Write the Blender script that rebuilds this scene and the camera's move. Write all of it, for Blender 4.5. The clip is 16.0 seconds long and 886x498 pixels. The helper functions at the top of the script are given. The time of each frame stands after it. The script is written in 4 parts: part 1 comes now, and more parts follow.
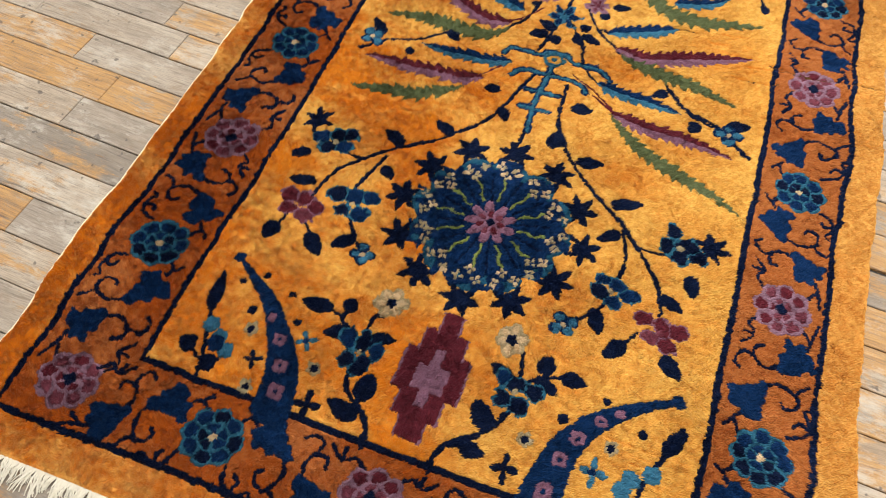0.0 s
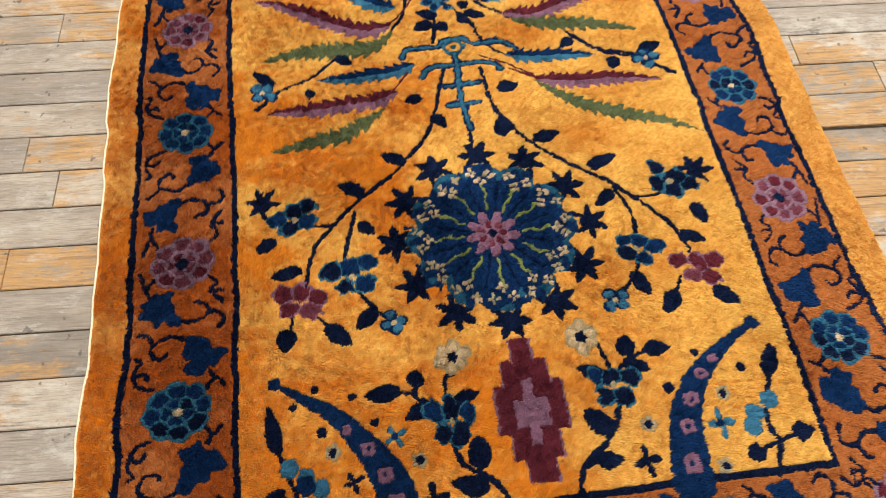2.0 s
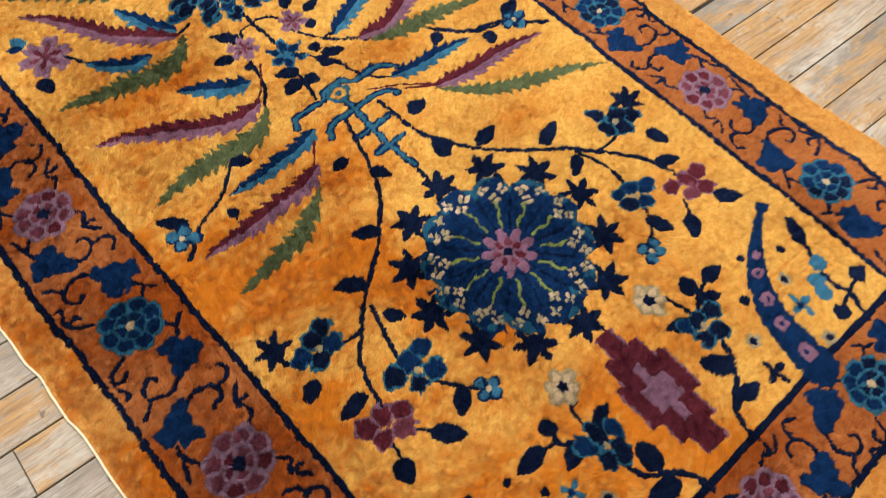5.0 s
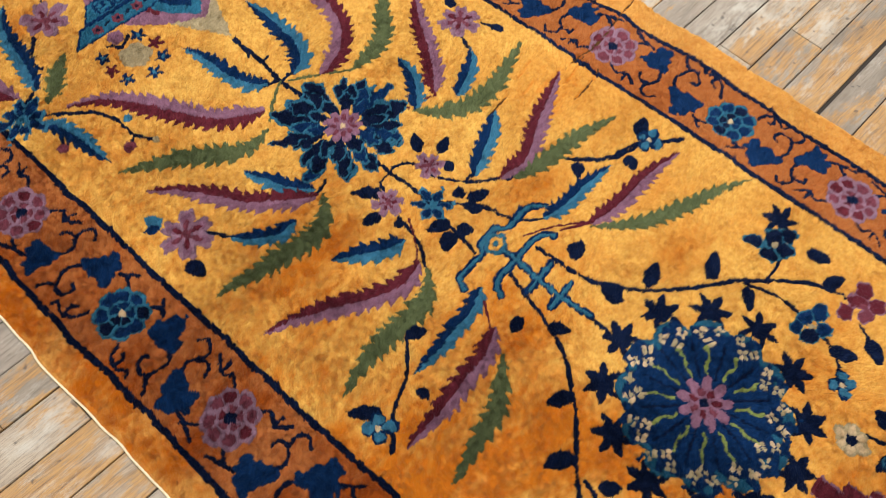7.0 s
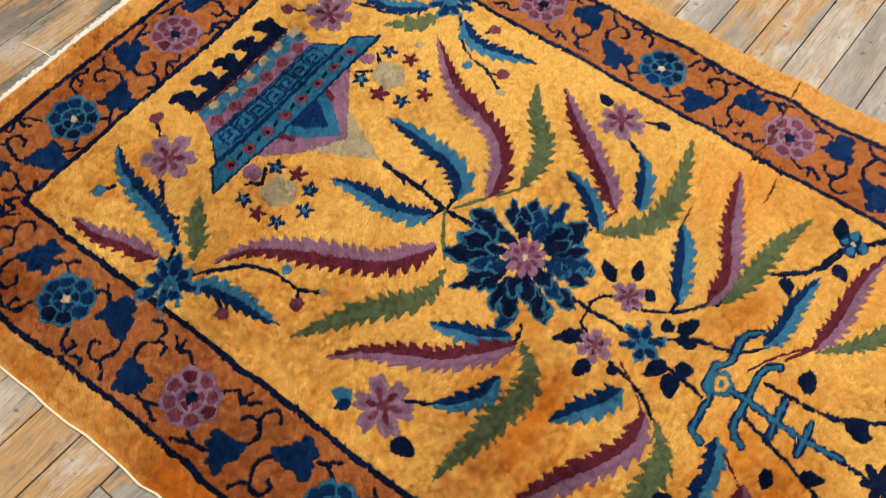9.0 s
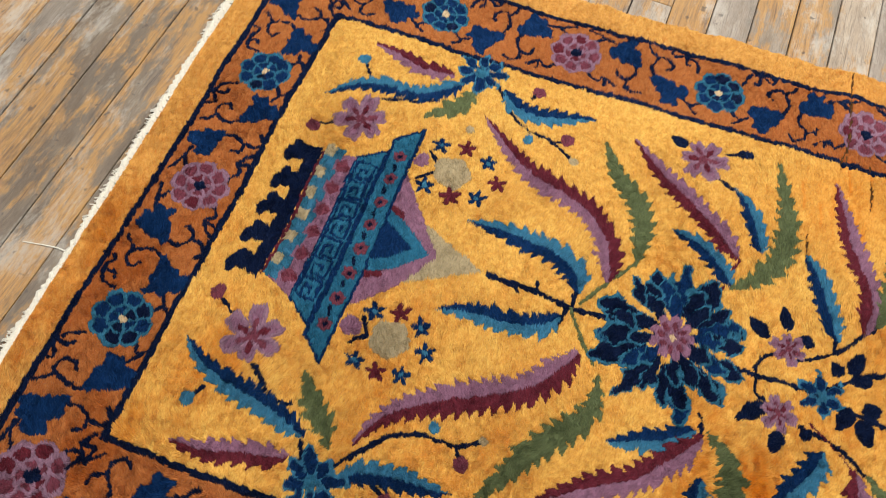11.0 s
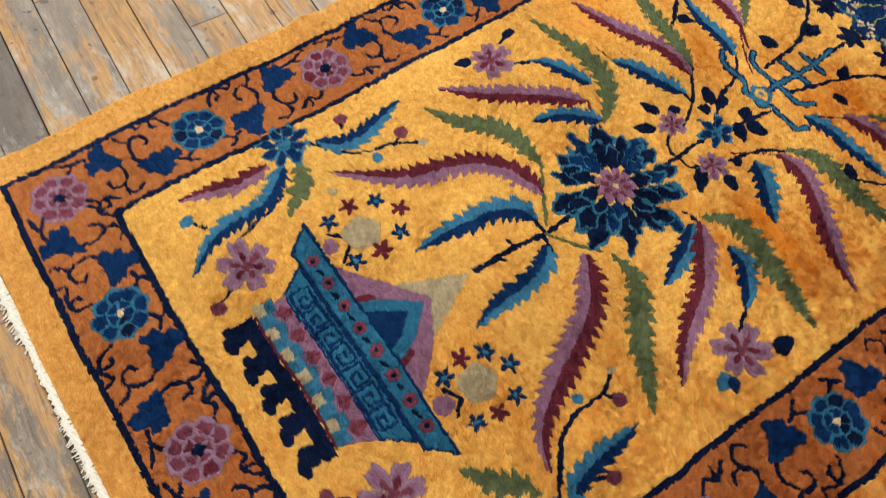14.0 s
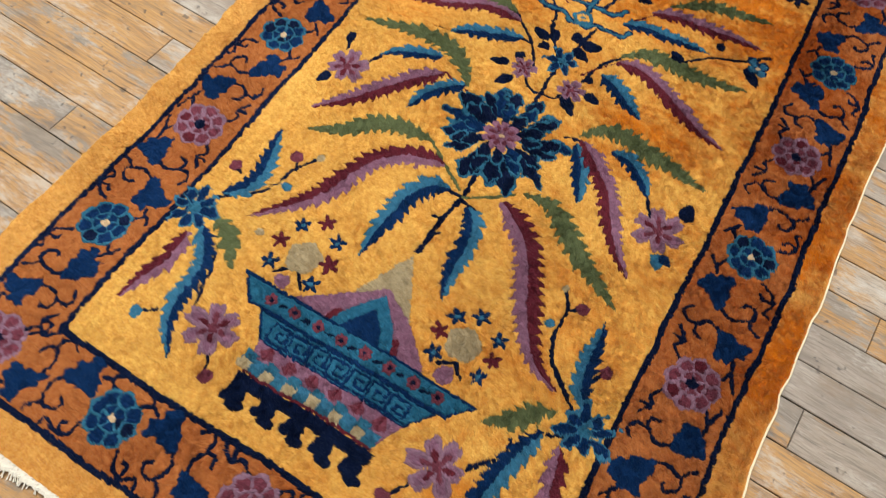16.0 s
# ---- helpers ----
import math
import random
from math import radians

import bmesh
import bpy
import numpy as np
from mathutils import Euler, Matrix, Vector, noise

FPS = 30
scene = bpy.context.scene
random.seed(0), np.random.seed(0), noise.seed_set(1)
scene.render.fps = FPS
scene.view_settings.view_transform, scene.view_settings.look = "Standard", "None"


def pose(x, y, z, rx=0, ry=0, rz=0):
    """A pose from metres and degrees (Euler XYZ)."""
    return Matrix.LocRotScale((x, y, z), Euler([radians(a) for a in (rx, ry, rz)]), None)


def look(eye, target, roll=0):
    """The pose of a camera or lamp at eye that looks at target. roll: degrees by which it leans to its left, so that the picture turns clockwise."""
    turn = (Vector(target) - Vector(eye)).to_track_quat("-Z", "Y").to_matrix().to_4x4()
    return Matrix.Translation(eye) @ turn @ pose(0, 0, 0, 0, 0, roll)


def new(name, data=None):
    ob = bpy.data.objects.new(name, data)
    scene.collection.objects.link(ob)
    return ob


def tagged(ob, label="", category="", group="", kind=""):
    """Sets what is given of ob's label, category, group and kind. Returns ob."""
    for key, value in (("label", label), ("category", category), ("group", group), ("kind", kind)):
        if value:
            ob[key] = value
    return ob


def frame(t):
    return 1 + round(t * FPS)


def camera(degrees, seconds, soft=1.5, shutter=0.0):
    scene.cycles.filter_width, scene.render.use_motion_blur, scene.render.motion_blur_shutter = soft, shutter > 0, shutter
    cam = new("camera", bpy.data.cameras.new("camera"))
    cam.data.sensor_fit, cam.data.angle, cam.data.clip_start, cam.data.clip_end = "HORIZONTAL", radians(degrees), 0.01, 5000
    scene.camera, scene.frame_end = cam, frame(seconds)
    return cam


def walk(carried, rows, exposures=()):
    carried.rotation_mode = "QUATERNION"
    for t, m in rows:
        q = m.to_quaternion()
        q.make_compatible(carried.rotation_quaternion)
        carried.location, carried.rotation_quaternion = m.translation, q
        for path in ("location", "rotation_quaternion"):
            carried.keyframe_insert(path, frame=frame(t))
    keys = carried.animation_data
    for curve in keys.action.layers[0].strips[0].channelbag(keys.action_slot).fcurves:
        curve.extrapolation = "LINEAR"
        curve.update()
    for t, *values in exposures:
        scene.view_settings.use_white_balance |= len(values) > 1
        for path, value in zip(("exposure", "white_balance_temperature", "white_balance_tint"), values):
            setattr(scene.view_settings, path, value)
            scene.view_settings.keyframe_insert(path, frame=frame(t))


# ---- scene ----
cam = camera(58.6, 16.0, soft=1.0)
PATH = [
    (0, (0.162, -0.727, 1.052), (-0.173, 0.309, -0.626), 2.6),
    (0.5, (0.071, -0.672, 1.011), (-0.153, 0.385, -0.672), 2.5),
    (1, (-0.033, -0.665, 1.013), (-0.14, 0.389, -0.683), 2.2),
    (1.5, (-0.136, -0.667, 1.042), (-0.113, 0.363, -0.673), 1.9),
    (2, (-0.176, -0.625, 1.047), (-0.012, 0.374, -0.678), 1.5),
    (2.5, (-0.217, -0.547, 1.038), (0.091, 0.417, -0.687), 1.5),
    (3, (-0.327, -0.508, 1.045), (0.109, 0.402, -0.682), 1.8),
    (3.2, (-0.382, -0.494, 1.054), (0.098, 0.387, -0.676), 2.0),
    (5.3, (-0.478, -0.264, 1.015), (0.234, 0.389, -0.736), 4.6),
    (5.5, (-0.47, -0.216, 1.031), (0.244, 0.423, -0.725), 4.7),
    (6, (-0.499, -0.105, 1.055), (0.223, 0.503, -0.708), 4.9),
    (6.5, (-0.552, 0.004, 1.103), (0.177, 0.588, -0.666), 4.7),
    (7, (-0.533, 0.103, 1.12), (0.208, 0.664, -0.652), 4.6),
    (7.4, (-0.463, 0.199, 1.089), (0.286, 0.737, -0.686), 5.0),
    (7.5, (-0.45, 0.216, 1.084), (0.304, 0.761, -0.687), 4.6),
    (8, (-0.439, 0.344, 1.082), (0.326, 0.873, -0.689), 4.6),
    (8.5, (-0.504, 0.465, 1.104), (0.267, 0.968, -0.672), 4.9),
    (9, (-0.552, 0.563, 1.1), (0.233, 1.039, -0.677), 5.2),
    (9.5, (-0.521, 0.682, 1.076), (0.275, 1.116, -0.707), 5.5),
    (10, (-0.496, 0.784, 1.061), (0.326, 1.167, -0.721), 5.6),
    (10.2, (-0.509, 0.823, 1.059), (0.323, 1.182, -0.724), 5.7),
    (12.3, (-0.497, 1.24, 1.066), (0.426, 1.095, -0.702), 6.1),
    (12.5, (-0.492, 1.283, 1.073), (0.42, 1.079, -0.695), 6.2),
    (13, (-0.488, 1.386, 1.095), (0.387, 1.029, -0.667), 6.3),
    (13.5, (-0.435, 1.409, 1.074), (0.373, 0.909, -0.685), 6.0),
    (14, (-0.379, 1.423, 1.068), (0.347, 0.808, -0.691), 5.6),
    (14.5, (-0.336, 1.52, 1.094), (0.304, 0.806, -0.661), 5.5),
    (15, (-0.332, 1.624, 1.127), (0.231, 0.828, -0.62), 5.2),
    (15.5, (-0.332, 1.659, 1.151), (0.155, 0.818, -0.598), 4.9),
    (15.9, (-0.316, 1.593, 1.137), (0.135, 0.734, -0.612), 4.2),
    (16, (-0.307, 1.574, 1.134), (0.122, 0.698, -0.611), 5.0),
]
walk(cam, [(t, look(eye, target, roll)) for t, eye, target, roll in PATH], [(0, 0.05, 6300, 10), (3.2, 0.04, 6280, 10), (5.3, -0.03, 6150, 10), (9, -0.20, 6150, 10), (16, -0.18, 6100, 10)])

# ---- sky, and unseen lamps added in the room's openings ----
world = bpy.data.worlds.new("sky")
scene.world = world
world.use_nodes = True
sky = world.node_tree.nodes.new("ShaderNodeTexSky")
sky.sky_type, sky.sun_disc = "NISHITA", False
sky.sun_elevation, sky.sun_rotation = radians(48), radians(70)
world.node_tree.links.new(sky.outputs[0], world.node_tree.nodes["Background"].inputs[0])
world.node_tree.nodes["Background"].inputs[1].default_value = 0.1


def added_light(name, m, width, height, watts, colour):
    """An unseen area lamp added in an opening of the assumed room."""
    lamp = bpy.data.lights.new(name, "AREA")
    lamp.shape, lamp.size, lamp.size_y, lamp.energy, lamp.color = "RECTANGLE", width, height, watts, colour
    new(name, lamp).matrix_world = m


CEILING = 2.9
FLOOR = -0.012
WEST, EAST, SOUTH, NORTH = -2.6, 2.6, -2.4, 3.4
added_light("rooflight_sky", look((0.5, 0.6, CEILING + 0.1), (0.5, 0.6, 0)), 2.2, 2.8, 200, (0.97, 0.99, 1.0))
added_light("window_sky", look((WEST - 0.06, 0.6, 1.5), (0, 0.6, 1.2)), 2.8, 1.5, 28, (0.97, 0.99, 1.0))


# ---- materials ----
class Nodes:
    """A short way to write a material's nodes."""

    def __init__(self, name):
        self.mat = bpy.data.materials.new(name)
        self.mat.use_nodes = True
        self.tree = self.mat.node_tree
        self.bsdf = self.tree.nodes["Principled BSDF"]

    def add(self, kind, links=(), **values):
        node = self.tree.nodes.new("ShaderNode" + kind)
        for key, value in values.items():
            setattr(node, key, value)
        for slot, value in dict(links).items():
            self.put(node.inputs[slot], value)
        return node

    def put(self, socket, value):
        if hasattr(value, "is_output"):
            self.tree.links.new(value, socket)
        else:
            socket.default_value = value

    def ramp(self, fac, *stops):
        node = self.add("ValToRGB", {"Fac": fac})
        while len(node.color_ramp.elements) < len(stops):
            node.color_ramp.elements.new(0.5)
        for e, (at, c) in zip(node.color_ramp.elements, stops):
            e.position, e.color = at, (*c, 1) if not isinstance(c, float) else (c, c, c, 1)
        return node.outputs["Color"]

    def mix(self, fac, a, b, blend="MIX"):
        node = self.add("Mix", data_type="RGBA", blend_type=blend)
        for slot, value in ((0, fac), (6, a), (7, b)):
            self.put(node.inputs[slot], value if hasattr(value, "is_output") or slot == 0 else (*value, 1))
        return node.outputs[2]

    def noise(self, vector, scale, detail=3.0, rough=0.55, w=None):
        node = self.add("TexNoise", {"Vector": vector, "Scale": scale, "Detail": detail, "Roughness": rough})
        if w is not None:
            node.noise_dimensions = "4D"
            self.put(node.inputs["W"], w)
        return node.outputs["Fac"]


def pile(name, colour, other=None, sheen=0.2):
    """Dyed wool pile: tuft grain, and nap shade painted at roots and in patches."""
    n = Nodes(name)
    at = n.add("TexCoord").outputs["Object"]
    weft = n.add("Mapping", {"Vector": at, "Scale": (210.0, 430.0, 300.0)}).outputs[0]
    tuft = n.noise(weft, 1.0, 2.0, 0.6)
    knot = n.noise(at, 120, 2.0, 0.5)
    # darker second tone, painted where the pile would lie in shade
    other = other or tuple(c * 0.58 for c in colour)
    dark = tuple(c * 0.72 for c in other)
    nap_light = n.add("Attribute", attribute_name="nap_light").outputs["Fac"]
    base = n.mix(nap_light, other, colour)
    base = n.mix(n.ramp(tuft, (0.30, 0.50), (0.57, 0.0)), base, dark)
    base = n.mix(n.ramp(knot, (0.30, 0.40), (0.60, 0.0)), base, dark)
    n.put(n.bsdf.inputs["Base Color"], base)
    n.put(n.bsdf.inputs["Roughness"], 0.46)
    n.put(n.bsdf.inputs["Specular IOR Level"], 0.22)
    n.put(n.bsdf.inputs["Specular Tint"], (*(min(1.0, 0.1 + c / max(colour)) for c in colour), 1))
    n.put(n.bsdf.inputs["Sheen Weight"], sheen)
    n.put(n.bsdf.inputs["Sheen Roughness"], 0.5)
    n.put(n.bsdf.inputs["Sheen Tint"], (*(min(1.0, 0.004 + c * 1.5 + 0.1 * max(colour)) for c in colour), 1))
    n.put(n.bsdf.inputs["Normal"], n.add("Bump", {"Strength": 0.3, "Distance": 0.0010, "Height": tuft}).outputs[0])
    return n.mat


# the second colour is the deeper tone painted for shaded pile
DYES = {
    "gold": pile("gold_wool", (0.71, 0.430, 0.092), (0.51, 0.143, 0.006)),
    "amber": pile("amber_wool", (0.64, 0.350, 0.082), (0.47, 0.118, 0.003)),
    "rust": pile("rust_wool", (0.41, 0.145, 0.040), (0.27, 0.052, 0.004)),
    "ink": pile("ink_wool", (0.0042, 0.0080, 0.0250)),
    "navy": pile("navy_wool", (0.0056, 0.0235, 0.0750)),
    "teal": pile("teal_wool", (0.0200, 0.0900, 0.1450)),
    "sky": pile("sky_wool", (0.048, 0.166, 0.250)),
    "maroon": pile("maroon_wool", (0.122, 0.019, 0.027)),
    "plum": pile("plum_wool", (0.185, 0.046, 0.062)),
    "mauve": pile("mauve_wool", (0.270, 0.125, 0.172)),
    "lilac": pile("lilac_wool", (0.295, 0.158, 0.200)),
    "olive": pile("olive_wool", (0.112, 0.128, 0.052)),
    "lime": pile("lime_wool", (0.2233, 0.2530, 0.0671)),
    "stone": pile("stone_wool", (0.44, 0.335, 0.180)),
    "azure": pile("azure_wool", (0.036, 0.138, 0.202)),
    "petrol": pile("petrol_wool", (0.028, 0.130, 0.200)),
    # dark tone that paints the shade inside the creases
    "crease_shade": pile("crease_shade_wool", (0.095, 0.042, 0.013)),
    "cream": pile("cream_wool", (0.6534, 0.4609, 0.2530)),
}


def plank_wood(name, dusk, amber):
    """Old strip flooring: bleached grey grain, flecks of amber varnish left on it, cracks and dirt."""
    n = Nodes(name)
    place = n.add("NewGeometry")
    own = n.add("Math", {0: n.add("ObjectInfo").outputs["Random"], 1: place.outputs["Random Per Island"]}, operation="ADD").outputs[0]
    own = n.add("Math", {0: own, 1: 37.0}, operation="MULTIPLY").outputs[0]
    tone = n.add("Math", {0: n.add("Math", {0: own, 1: 7.31}, operation="MULTIPLY").outputs[0]}, operation="FRACT").outputs[0]
    at = n.add("Mapping", {"Vector": place.outputs["Position"], "Rotation": (0, 0, radians(3.42))}).outputs[0]
    bend = n.add("TexNoise", {"Vector": at, "Scale": 7.0, "Detail": 2.0}).outputs["Color"]
    bend = n.add("VectorMath", {0: bend, 1: (0.0, 0.016, 0.0)}, operation="MULTIPLY").outputs[0]
    at = n.add("VectorMath", {0: at, 1: bend}, operation="ADD").outputs[0]
    size = lambda x, y: n.add("Mapping", {"Vector": at, "Scale": (x, y, 1.0)}).outputs[0]
    grain = n.noise(size(4.0, 95.0), 2.0, 7.0, 0.72, own)
    fibre = n.noise(size(22.0, 420.0), 1.5, 3.0, 0.65, own)
    band = n.noise(size(7.0, 26.0), 1.0, 5.0, 0.66, own)
    stain = n.noise(size(3.6, 13.0), 1.0, 9.0, 0.74, own)
    scuff = n.noise(size(34.0, 60.0), 1.0, 5.0, 0.72, own)
    d = dusk
    grey = n.ramp(band, (0.26, (0.17 * d, 0.135 * d, 0.10 * d)), (0.5, (0.29 * d, 0.232 * d, 0.172 * d)), (0.74, (0.40 * d, 0.335 * d, 0.255 * d)))
    tint = n.ramp(tone, (0.0, (0.78, 0.77, 0.76)), (0.45, (1.0, 0.97, 0.91)), (0.8, (1.06, 0.98, 0.86)), (1.0, (0.98, 0.84, 0.68)))
    base = n.mix(1.0, grey, tint, "MULTIPLY")
    varnish = n.ramp(grain, (0.3, (0.25, 0.112, 0.030)), (0.7, (0.46, 0.25, 0.07)))
    worn = n.add("Math", {0: stain, 1: n.add("Math", {0: tone, 1: 0.20}, operation="MULTIPLY").outputs[0]}, operation="ADD").outputs[0]
    worn = n.add("Math", {0: worn, 1: n.add("Math", {0: scuff, 1: 0.22}, operation="MULTIPLY").outputs[0]}, operation="ADD").outputs[0]
    base = n.mix(n.ramp(worn, (0.70 - amber, 0.0), (0.76 - amber, 0.9)), base, varnish)
    base = n.mix(n.ramp(grain, (0.33, 0.75), (0.46, 0.0)), base, (0.075, 0.055, 0.040))
    base = n.mix(n.ramp(fibre, (0.34, 0.6), (0.52, 0.0)), base, (0.13, 0.10, 0.072))
    base = n.mix(n.ramp(scuff, (0.61, 0.0), (0.72, 0.45)), base, (0.46, 0.41, 0.335))
    # rubbed pale or soiled patches that run over several boards
    rubbed = n.noise(size(4.5, 11.0), 1.0, 10.0, 0.80)
    base = n.mix(n.ramp(rubbed, (0.52, 0.0), (0.63, 0.66)), base, (0.29 + 0.15 * d, 0.258 + 0.13 * d, 0.205 + 0.10 * d))
    base = n.mix(n.ramp(rubbed, (0.36, 0.65), (0.46, 0.0)), base, (0.17 * d, 0.112 * d, 0.064 * d))
    spot_ = n.noise(at, 55, 2.0, 0.5)
    base = n.mix(n.ramp(spot_, (0.27, 0.7), (0.32, 0.0)), base, (0.06, 0.045, 0.035))
    n.put(n.bsdf.inputs["Base Color"], base)
    n.put(n.bsdf.inputs["Roughness"], n.ramp(stain, (0.4, 0.70), (0.7, 0.46)))
    n.put(n.bsdf.inputs["Specular IOR Level"], 0.35)
    a = n.add("Bump", {"Strength": 0.6, "Distance": 0.0012, "Height": fibre})
    b = n.add("Bump", {"Strength": 0.7, "Distance": 0.0025, "Height": grain, "Normal": a.outputs[0]})
    n.put(n.bsdf.inputs["Normal"], b.outputs[0])
    return n.mat


def plain(name, colour, rough=0.9, grain=40.0, depth=0.12):
    n = Nodes(name)
    at = n.add("TexCoord").outputs["Object"]
    g = n.noise(at, grain, 4.0)
    n.put(n.bsdf.inputs["Base Color"], n.mix(g, tuple(c * (1 - depth) for c in colour), tuple(min(1, c * (1 + depth)) for c in colour)))
    n.put(n.bsdf.inputs["Roughness"], rough)
    n.put(n.bsdf.inputs["Specular IOR Level"], 0.2)
    n.put(n.bsdf.inputs["Normal"], n.add("Bump", {"Strength": 0.3, "Distance": 0.002, "Height": g}).outputs[0])
    return n.mat


WOOD = plank_wood("amber_plank", 0.86, 0.075)
PALE_WOOD = plank_wood("bleached_plank", 1.08, -0.045)
GREY_WOOD = plank_wood("greyed_plank", 0.52, -0.045)
GAP = plain("joint_dirt", (0.035, 0.027, 0.02))
PAINT = plain("white_wall_paint", (0.78, 0.76, 0.72), 0.85, 30.0, 0.03)
COTTON = plain("fringe_cotton", (0.57, 0.51, 0.39), 0.95, 300.0, 0.2)
SELVEDGE = plain("selvedge_cotton", (0.62, 0.50, 0.30), 0.95, 200.0, 0.2)
for plain_mat in (COTTON, SELVEDGE):
    plain_mat.node_tree.nodes["Principled BSDF"].inputs["Sheen Weight"].default_value = 0.3


# ---- mesh helpers ----
def part(name, bm, material, parent, label=""):
    """Links a bmesh as one mesh object under a thing or a part."""
    me = bpy.data.meshes.new(name)
    bm.to_mesh(me)
    bm.free()
    me.materials.append(material)
    ob = new(name, me)
    ob.parent = parent
    return tagged(ob, label)


def box(bm, x0, y0, z0, x1, y1, z1):
    made = bmesh.ops.create_cube(bm, size=1)["verts"]
    for v in made:
        v.co = ((x0 + x1) / 2 + v.co.x * (x1 - x0), (y0 + y1) / 2 + v.co.y * (y1 - y0), (z0 + z1) / 2 + v.co.z * (z1 - z0))
    return made


def structure(name, boxes, material, label, category):
    bm = bmesh.new()
    for b in boxes:
        box(bm, *b)
    return tagged(part(name, bm, material, None), label, category, kind="structure")


# ---- the closed room ----
structure("wall_east", [(EAST, SOUTH, FLOOR, EAST + 0.15, NORTH, CEILING)], PAINT, "plain white painted room wall", "wall")
structure("wall_south", [(WEST, SOUTH - 0.15, FLOOR, EAST, SOUTH, CEILING)], PAINT, "plain white painted room wall", "wall")
structure("wall_north", [(WEST, NORTH, FLOOR, EAST, NORTH + 0.15, CEILING)], PAINT, "plain white painted room wall", "wall")
structure("wall_west", [(WEST - 0.15, SOUTH, FLOOR, WEST, NORTH, 0.7), (WEST - 0.15, SOUTH, 2.3, WEST, NORTH, CEILING),
                        (WEST - 0.15, SOUTH, 0.7, WEST, -0.9, 2.3), (WEST - 0.15, 2.1, 0.7, WEST, NORTH, 2.3)],
          PAINT, "white painted room wall, opening added for unseen side light", "wall")
structure("ceiling", [(WEST, SOUTH, CEILING, EAST, -0.9, CEILING + 0.2), (WEST, 2.1, CEILING, EAST, NORTH, CEILING + 0.2),
                      (WEST, -0.9, CEILING, -0.7, 2.1, CEILING + 0.2), (1.7, -0.9, CEILING, EAST, 2.1, CEILING + 0.2)],
          PAINT, "white ceiling, opening added for unseen overhead light", "ceiling")
floor = structure("floor", [(WEST, SOUTH, FLOOR - 0.06, EAST, NORTH, FLOOR - 0.006)], GAP,
                  "old strip wood floor, bleached grey with amber varnish patches", "floor")

# ---- the knotted rug: every cell of the weave belongs to one motif ----
KNOT = 0.002
X0, Y0, NX, NY = -0.6, -0.6, 600, 1110
RUG = tagged(new("rug"), "golden wool pile rug with blue and maroon flowers on worn planks", "rug")
RUG.location = (0, 0, FLOOR)
PILE = -FLOOR
rng = np.random.default_rng(7)


def value_noise(x, y, size, seed):
    """Smooth noise in -1..1 on arrays, with bumps of about that size."""
    table = np.random.default_rng(seed).uniform(-1, 1, (128, 128))
    u, v = x / size + 500.0, y / size + 500.0
    i, j = np.floor(u).astype(int), np.floor(v).astype(int)
    a, b = u - i, v - j
    a, b = a * a * (3 - 2 * a), b * b * (3 - 2 * b)
    g = lambda p, q: table[p % 128, q % 128]
    return (g(i, j) * (1 - a) + g(i + 1, j) * a) * (1 - b) + (g(i, j + 1) * (1 - a) + g(i + 1, j + 1) * a) * b


cx, cy = np.meshgrid(X0 + KNOT * (np.arange(NX) + 0.5), Y0 + KNOT * (np.arange(NY) + 0.5), indexing="ij")
WX = cx + 0.0013 * value_noise(cx, cy, 0.0055, 1) + 0.0022 * value_noise(cx, cy, 0.07, 2)
WY = cy + 0.0013 * value_noise(cx, cy, 0.0055, 3) + 0.0022 * value_noise(cx, cy, 0.07, 4)
# the north border runs a little askew towards the west
WY -= 0.011 * np.clip((-0.1 - cx) / 0.3, 0, 1) * np.clip((cy - 1.50) / 0.06, 0, 1)
# the guard lines bow, shifted to fit their place in the camera's view
WX -= 0.007 * np.exp(-((cx + 0.42) / 0.06) ** 2) * np.clip((0.45 - cy) / 0.3, 0, 1)
WX -= 0.006 * np.exp(-((cx - 0.40) / 0.05) ** 2) * np.exp(-((cy - 0.15) / 0.40) ** 2)
WX -= 0.008 * np.clip((cx - 0.49) / 0.04, 0, 1) * (np.exp(-((cy - 0.37) / 0.07) ** 2) + 0.6 * np.exp(-((cy - 0.54) / 0.05) ** 2))
WY += 0.007 * np.exp(-((cy + 0.41) / 0.04) ** 2) * np.clip((cx + 0.33) / 0.1, 0, 1)
OWNER = np.zeros((NX, NY), int)
DYE = np.zeros((NX, NY), int)
DYE_NAMES = list(DYES)
MOTIFS = []


def motif(name, parent=None, label=""):
    MOTIFS.append((name, parent, label))
    return len(MOTIFS) - 1


def paint(who, dye, x0, y0, x1, y1, inside):
    """Ties the knots of a box for which inside(X, Y) holds to a motif, in one dye."""
    i0, i1 = max(0, int((x0 - X0) / KNOT) - 2), min(NX, int((x1 - X0) / KNOT) + 3)
    j0, j1 = max(0, int((y0 - Y0) / KNOT) - 2), min(NY, int((y1 - Y0) / KNOT) + 3)
    if i1 <= i0 or j1 <= j0:
        return
    m = inside(WX[i0:i1, j0:j1], WY[i0:i1, j0:j1])
    OWNER[i0:i1, j0:j1][m] = who
    DYE[i0:i1, j0:j1][m] = DYE_NAMES.index(dye)


